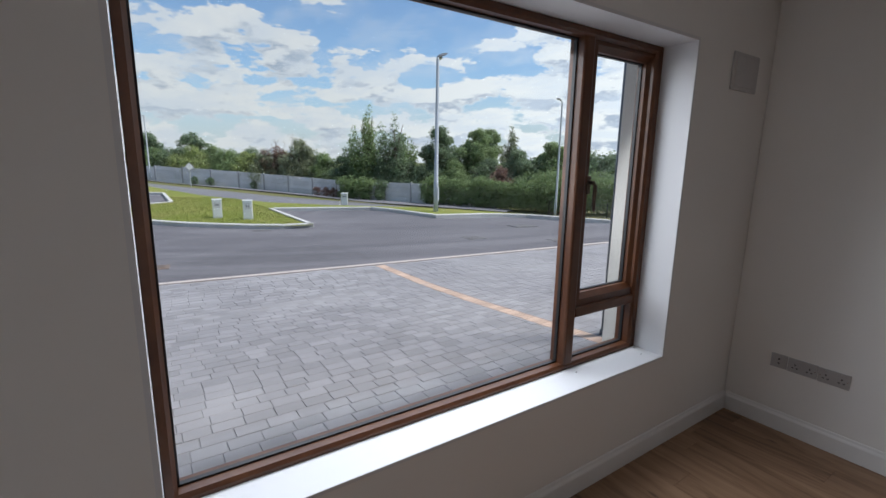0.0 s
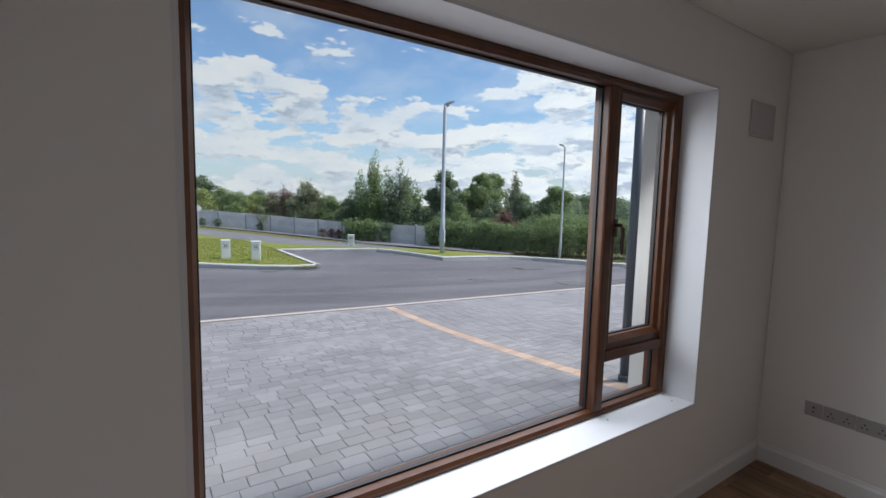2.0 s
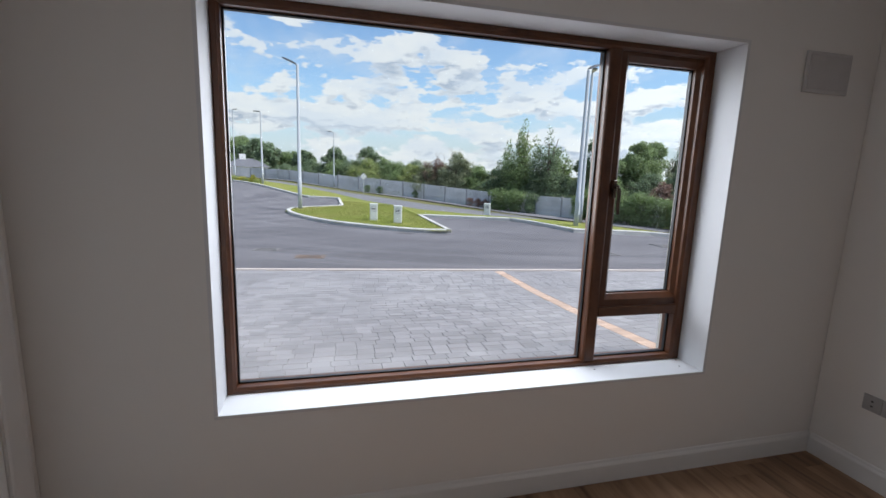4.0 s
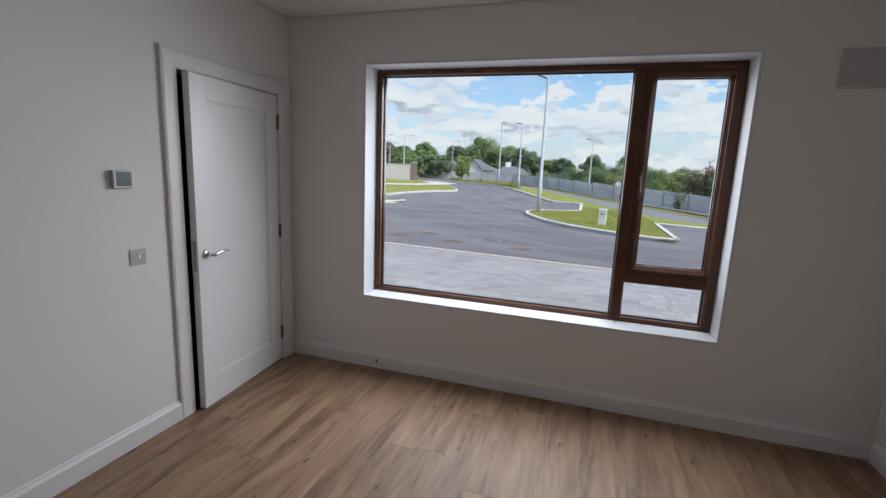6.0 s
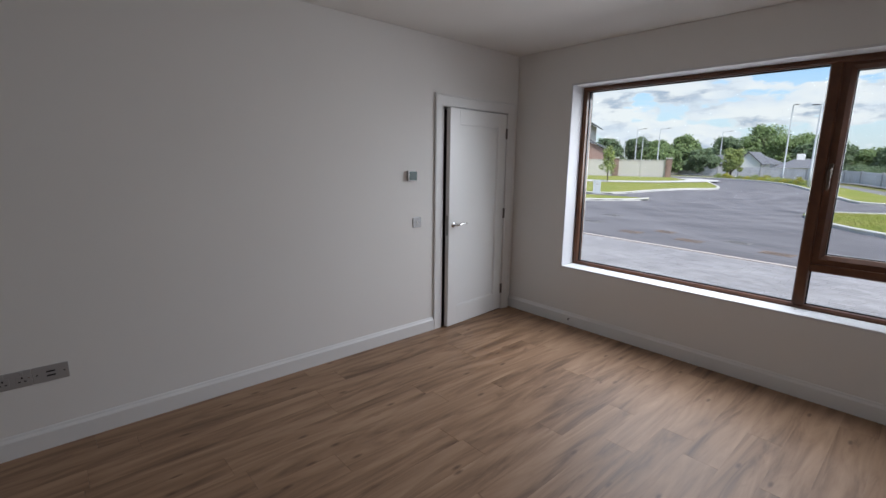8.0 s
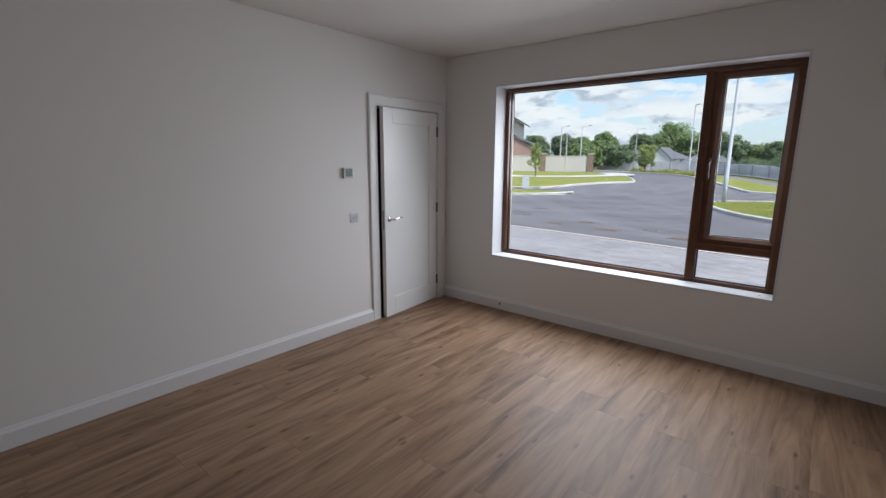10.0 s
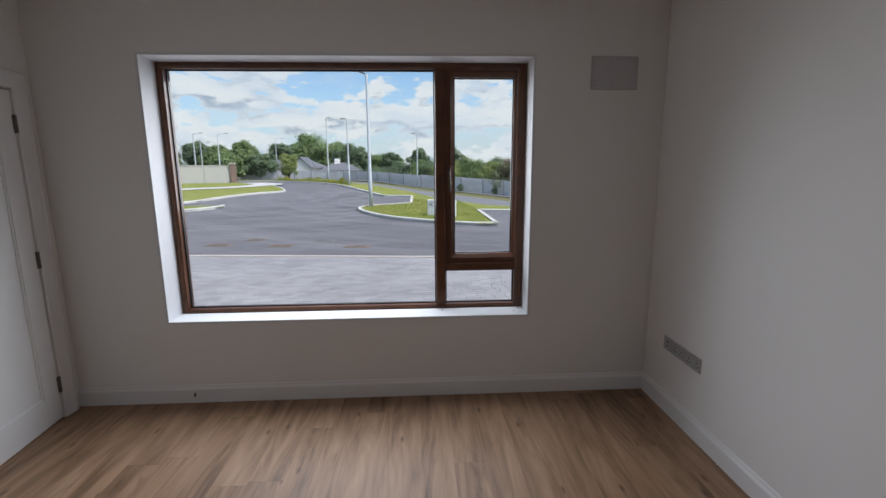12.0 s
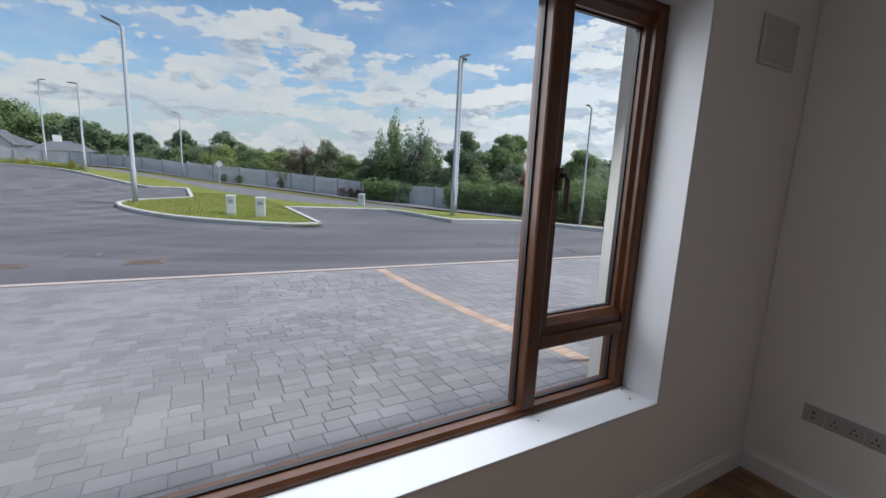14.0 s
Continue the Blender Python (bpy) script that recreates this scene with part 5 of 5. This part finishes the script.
def crown_clumps(rng_, h, half, shape):
    out_ = []
    if shape == "poplar":
        # several rising stems, each a ragged spire
        for k in range(11):
            a, q = rng_.uniform(0, 6.28), half * (0.0 if k == 0 else rng_.uniform(0.2, 0.85))
            top = h * (0.98 if k == 0 else rng_.uniform(0.68, 0.95) * (1 - 0.22 * (q / half) ** 2))
            px, py = q * math.cos(a), q * math.sin(a)
            n = 9
            for i in range(n):
                f = i / (n - 1)
                w = half * (0.54 - 0.36 * f ** 2.0) * rng_.uniform(0.7, 1.25)
                out_.append(((px * (0.6 + 0.4 * f) + rng_.uniform(-0.12, 0.12), py * (0.6 + 0.4 * f) + rng_.uniform(-0.12, 0.12), h * 0.08 + (top - h * 0.08) * (0.08 + 0.92 * f) - w * 0.5), (w, w, top * 0.075)))
    elif shape == "round":
        for k in range(38):
            a, f = rng_.uniform(0, 6.28), rng_.uniform(0.0, 1.0)
            q = half * rng_.uniform(0.2, 0.82) * math.sqrt(max(0.05, 1 - (f * 1.5 - 0.5) ** 2 if f > 0.33 else 1))
            s = half * rng_.uniform(0.14, 0.33)
            out_.append(((q * math.cos(a), q * math.sin(a), h * (0.24 + 0.67 * f)), (s, s, s * 0.8)))
        out_.append(((0, 0, h * 0.55), (half * 0.62, half * 0.62, h * 0.28)))
    else:
        for k in range(22):
            a = rng_.uniform(0, 6.28)
            q = half * rng_.uniform(0.0, 0.85)
            top = h * (1 - 0.45 * (q / half) ** 2) * rng_.uniform(0.65, 0.98)
            s = half * rng_.uniform(0.14, 0.34)
            out_.append(((q * math.cos(a), q * math.sin(a), max(0.2, top - s * 0.8)), (s, s, s * 0.85)))
        out_.append(((0, 0, h * 0.35), (half * 0.85, half * 0.85, h * 0.38)))
    return out_


tree_no = 0


def tree(name, x, y, h, half, shape, leaf, label, category="tree", count=2600, leaf_size=0.16, bare=0):
    global tree_no
    tree_no += 1
    r = random.Random(100 + tree_no)
    t = thing(name, (x, y, land(x, y) - 0.05), label, category, "trees and shrubs" if name != "tree" else "trees behind the wall", turn=r.uniform(0, 360))
    tr = bmesh.new()
    k = (0.022 * h + 0.03) * (0.4 if half < 1.0 and h > 2 else 1.0)
    add_tube(tr, [(0, 0, -0.2), (0.03, 0.02, h * 0.25), (-0.05, 0.04, h * 0.55), (0.02, 0, h * 0.82)], [k * 1.3, k, k * 0.6, k * 0.2], 7)
    for i in range(9 if shape != "shrub" else 6):
        a, z0 = r.uniform(0, 6.28), h * r.uniform(0.15, 0.6)
        ln = half * r.uniform(0.5, 0.95) * (0.5 if shape == "poplar" else 0.85)
        add_tube(tr, [(0, 0, z0), (ln * 0.5 * math.cos(a), ln * 0.5 * math.sin(a), z0 + h * 0.10), (ln * math.cos(a), ln * math.sin(a), z0 + h * (0.16 if shape != "poplar" else 0.3))], [k * 0.45, k * 0.3, k * 0.1], 5)
    part("trunk", tr, M["bark"], t, "", True)
    v, f = leaf_cloud(crown_clumps(r, h, half, shape), int(count * 2.2), leaf_size * 0.72, 300 + tree_no)
    cloud_object("crown", v, f, M[leaf], t)
    if bare:
        tw = bmesh.new()
        for i in range(bare):
            a, q = r.uniform(0, 6.28), half * r.uniform(0, 0.6)
            px, py = q * math.cos(a), q * math.sin(a)
            p = [(px, py, h * 0.6)]
            for s in range(4):
                p.append((p[-1][0] + r.uniform(-0.3, 0.3), p[-1][1] + r.uniform(-0.3, 0.3), p[-1][2] + h * 0.10))
            add_tube(tw, p, [0.02, 0.016, 0.012, 0.008, 0.004], 4)
            for s in (1, 2, 3):
                add_tube(tw, [p[s], (p[s][0] + r.uniform(-0.5, 0.5), p[s][1] + r.uniform(-0.5, 0.5), p[s][2] + h * 0.1)], [0.010, 0.004], 4)
        part("bare_twigs", tw, M["bark"], t)
    return t


FAR_TREE = "broad green tree in full leaf behind the wall"
for x, y, top, half, leaf in ((-20.0, 92.0, 8.2, 6.8, "leaf"), (-24.5, 88.0, 6.4, 4.0, "leaf_dark"), (-15.0, 94.0, 6.6, 4.6, "leaf"), (-9.8, 83.5, 5.9, 4.0, "leaf_dark"), (-6.2, 88.0, 4.0, 2.8, "leaf"), (-2.6, 80.0, 4.4, 2.4, "leaf_dark"), (-4.8, 92.0, 3.9, 4.2, "leaf"), (-28.0, 77.5, 6.2, 3.6, "leaf"), (-28.6, 72.5, 4.2, 3.2, "leaf"), (-36.0, 79.0, 6.3, 3.4, "leaf_dark"), (-31.8, 77.0, 5.6, 3.2, "leaf"), (-41.0, 76.0, 6.0, 4.2, "leaf_dark"), (-24.0, 75.5, 3.9, 2.8, "leaf_dark"), (-47.0, 72.0, 6.8, 5.0, "leaf"), (-13.5, 92, 4.8, 3.6, "leaf_dark")):
    tree("tree", x, y, top - land(x, y), half, "round", leaf, FAR_TREE, count=7000, leaf_size=0.27)
tree("tree", -16.4, 63.6, 4.2, 1.7, "round", "leaf_light", "small bright green tree on the verge", count=2200, leaf_size=0.16)
tree("tree", -17.3, 33.9, 3.5, 0.85, "round", "leaf_light", "slender young tree on the lawn", count=600, leaf_size=0.11)
tree("tree", 2.2, 66.0, 5.5, 2.6, "round", "leaf_dark", "dark green tree behind the concrete wall", count=2600, leaf_size=0.2)
tree("tree", 7.5, 69.5, 6.7, 2.5, "round", "leaf_dark", "dark flat-topped pine behind the concrete wall", count=2200, leaf_size=0.2)

BUSH = "dense green hedge shrub behind the concrete wall"
for x, y, top, half, leaf in ((-1.0, 68.0, 2.9, 2.8, "leaf_dark"), (2.6, 62.0, 3.0, 2.6, "leaf"), (4.6, 60.5, 3.2, 2.6, "leaf_dark"), (6.3, 59.0, 3.3, 3.2, "leaf_light"), (8.4, 58.5, 3.4, 2.6, "leaf"), (10.2, 56.5, 3.2, 2.6, "leaf"), (11.8, 55.5, 3.0, 2.2, "leaf_light"), (13.2, 54.0, 2.9, 2.6, "leaf_grey"), (15.2, 52.5, 3.2, 2.6, "leaf_grey"), (16.8, 50.5, 3.4, 2.4, "leaf_grey"), (18.2, 49.0, 2.8, 2.4, "leaf"), (19.6, 47.0, 2.4, 2.2, "leaf_dark"), (21.2, 45.0, 2.6, 2.4, "leaf_dark"), (22.6, 42.5, 2.2, 2.2, "leaf_dark"), (24.0, 40.0, 2.0, 2.4, "leaf_dark"), (25.4, 38.0, 2.2, 2.4, "leaf_dark"), (27.0, 35.5, 2.3, 2.4, "leaf"), (28.6, 33.0, 2.4, 2.2, "leaf_dark"), (-5.0, 74.0, 2.2, 2.8, "leaf_dark"), (12.5, 60.0, 3.4, 3.0, "leaf_dark"), (18.5, 54.0, 3.2, 3.0, "leaf_grey")):
    tree("shrub", x, y, top - land(x, y), half, "shrub", leaf, BUSH, "shrub", 4600, 0.11)
tree("shrub", 16.0, 50.6, 6.5, 2.4, "shrub", "leaf_grey", "grey-green bush with bare twigs on top", "shrub", 2000, 0.13, bare=6)
tree("shrub", 14.2, 53.0, 5.8, 1.8, "shrub", "leaf_red", "dry reddish bush with bare twigs", "shrub", 1300, 0.12, bare=5)

POP = "tall narrow green tree with an uneven top behind the hedge"
for x, y, top, half, leaf in ((21.3, 43.4, 7.2, 2.2, "leaf"), (22.9, 40.8, 6.3, 2.1, "leaf_dark"), (20.4, 46.0, 3.9, 2.0, "leaf_dark"), (26.8, 38.4, 5.5, 2.6, "leaf_dark"), (29.8, 36.4, 5.4, 2.5, "leaf"), (32.2, 38.0, 5.8, 2.6, "leaf"), (35.8, 37.5, 5.5, 1.5, "leaf_grey"), (33.0, 28.6, 3.6, 2.4, "leaf"), (24.6, 41.8, 4.4, 2.2, "leaf"), (31.2, 31.0, 3.0, 2.6, "leaf_dark")):
    tree("tree", x, y, top - land(x, y), half, "poplar" if half < 2.25 else "round", leaf, POP, count=7500, leaf_size=0.135)
tree("shrub", 27.6, 29.6, 4.1, 1.5, "shrub", "leaf_red", "dry reddish bush in the hedge", "shrub", 1500, 0.12)
for x, y, top, half in ((70, 56, 4.0, 6.0), (66, 45, 2.9, 6.0), (76, 64, 4.0, 7.0), (60, 38, 2.0, 5.0), (58, 52, 3.2, 5.5), (50, 44, 2.2, 5.0), (72, 38, 2.6, 6.0)):
    tree("tree", x, y, top - land(x, y), half, "round", "leaf_dark", "distant dark green tree on the skyline", count=2600, leaf_size=0.34)


def hedge(line, height, depth, leaf, label, density, seed, leaf_size=0.10):
    h = thing("hedge", (0, 0, 0), label, "hedge", "hedges")
    pts_ = resample(line, 0.6)
    rr = random.Random(seed)
    cl = []
    for p in pts_:
        z = land(*p)
        for k in range(3):
            hh = height * (0.25 + 0.3 * k) * rr.uniform(0.85, 1.1)
            cl.append(((p[0] + rr.uniform(-0.3, 0.3), p[1] + rr.uniform(-0.3, 0.3), z + hh), (depth * rr.uniform(0.8, 1.15), depth * rr.uniform(0.8, 1.15), height * 0.24)))
    v, f = leaf_cloud(cl, int(len(pts_) * density), leaf_size, seed, 0.2)
    cloud_object("foliage", v, f, M[leaf], h)
    st_ = bmesh.new()
    for p in pts_[::2]:
        add_tube(st_, [(p[0], p[1], land(*p) - 0.1), (p[0] + 0.1, p[1], land(*p) + height * 0.7)], [0.04, 0.015], 5)
    part("stems", st_, M["bark"], h)
    return h


hedge([(23.2, 35.0), (24.9, 31.6), (27.4, 25.6), (28.8, 22.8)], 2.3, 0.8, "leaf", "green ivy hedge grown over the wall", 1300, 71, 0.08)
hedge([(28.0, 26.0), (33.0, 19.5), (37.0, 13.0)], 2.9, 1.2, "leaf", "bright green leafy hedge behind the railing", 1200, 72, 0.085)
hedge([(18.3, 43.2), (19.9, 40.6)], 2.0, 0.7, "leaf", "green ivy clump hanging over the wall", 620, 73)
hedge([(20.4, 39.6), (20.9, 38.8)], 1.7, 0.5, "leaf_dark", "ivy clump on the concrete wall", 420, 74)
for k, (x, y) in enumerate(((16.3, 45.6), (17.0, 44.8), (17.5, 44.0), (11.5, 52.2), (5.9, 54.9), (7.4, 54.4))):
    tree("weed_clump", x, y, 1.1, 0.5, "shrub", "leaf_red" if k < 3 else "leaf_dark", "tall dry weeds at the foot of the wall", "weeds", 320, 0.08)
yr = random.Random(8)
for i, p in enumerate(resample([(-4.8, 43.0), (-7.6, 48.6), (-11.6, 55.0), (-16.2, 58.0)], 1.05)):
    tree("verge_shrub", p[0] + yr.uniform(-0.3, 0.3), p[1] + yr.uniform(-0.3, 0.3), yr.uniform(0.5, 0.85), yr.uniform(0.45, 0.7), "shrub", "leaf_yellow" if i % 3 else "leaf_light", "low yellow-green shrub planted on the verge", "shrub", 260, 0.07)
tree("verge_shrub", -34, 55.5, 3.4, 1.6, "shrub", "leaf_yellow", "yellow flowering bush behind the rendered wall", "shrub", 900, 0.12)


# ---- grass blades on the near island and verge ----
def inside(px, py, poly):
    c = False
    for (x0, y0), (x1, y1) in zip(poly, poly[1:] + poly[:1]):
        if (y0 > py) != (y1 > py) and px < (x1 - x0) * (py - y0) / (y1 - y0) + x0:
            c = not c
    return c


ISLAND_POLY = ISLE + [(1.72, 24.0), (4.4, 22.0), (4.86, 16.5)]
gr = random.Random(21)
blades = Pile()
made = 0
while made < 26000:
    px, py = gr.uniform(-0.8, 5.2), gr.uniform(11.5, 24.0)
    if not inside(px, py, ISLAND_POLY):
        continue
    z = land(px, py) + 0.08
    a, hgt, w = gr.uniform(0, 6.28), gr.uniform(0.02, 0.06), 0.006
    lx, ly = gr.uniform(-0.025, 0.025), gr.uniform(-0.025, 0.025)
    dx, dy = math.cos(a) * w, math.sin(a) * w
    blades.add([(px - dx, py - dy, z), (px + dx, py + dy, z), (px + lx, py + ly, z + hgt)], [(0, 1, 2)])
    made += 1
tagged(blades.build("grass_blades", M["blade"]), "short mown grass on the kerbed island", "grass", kind="stuff")

# ---- planks and pavers, piece by piece ----
pr = random.Random(3)
k = 0
x = 1.39 - 9 * PW
while x < W_X:
    x0, x1 = max(x, 0.0), min(x + PW, W_X)
    yy = BACK - pr.uniform(0.1, 1.1)
    while yy < 0:
        y0, y1 = max(yy, BACK), min(yy + 1.22, 0.0)
        if y1 - y0 > 0.02 and x1 - x0 > 0.01:
            share("plank", plank_mesh(x1 - x0, y1 - y0), floor, (x0, y0, 0))
        yy += 1.22
    x += PW

near, far = [], {"paver": Pile(), "paver_pale": Pile(), "paver_orange": Pile()}
for q in PAVERS:
    cx, cy = (q[0] + q[1]) / 2, (q[2] + q[3]) / 2
    if 0.5 < cx < 3.3 and 0.9 < cy < 2.6 and len(near) < 290:
        near.append(q)
    else:
        far[q[4]].add(*paver_data(*q[:4], jitter=brng.uniform(-0.001, 0.001)))
for q in near:
    vs, fs = paver_data(*q[:4], jitter=brng.uniform(-0.001, 0.001))
    me = bpy.data.meshes.new("paver")
    me.from_pydata(vs, [], fs)
    me.materials.append(M[q[4]])
    ob = new("paver", me)
    ob.parent = pave_root
for name, pile in far.items():
    ob = pile.build("paver_field", M[name], pave_root)
    tagged(ob, kind="stuff")
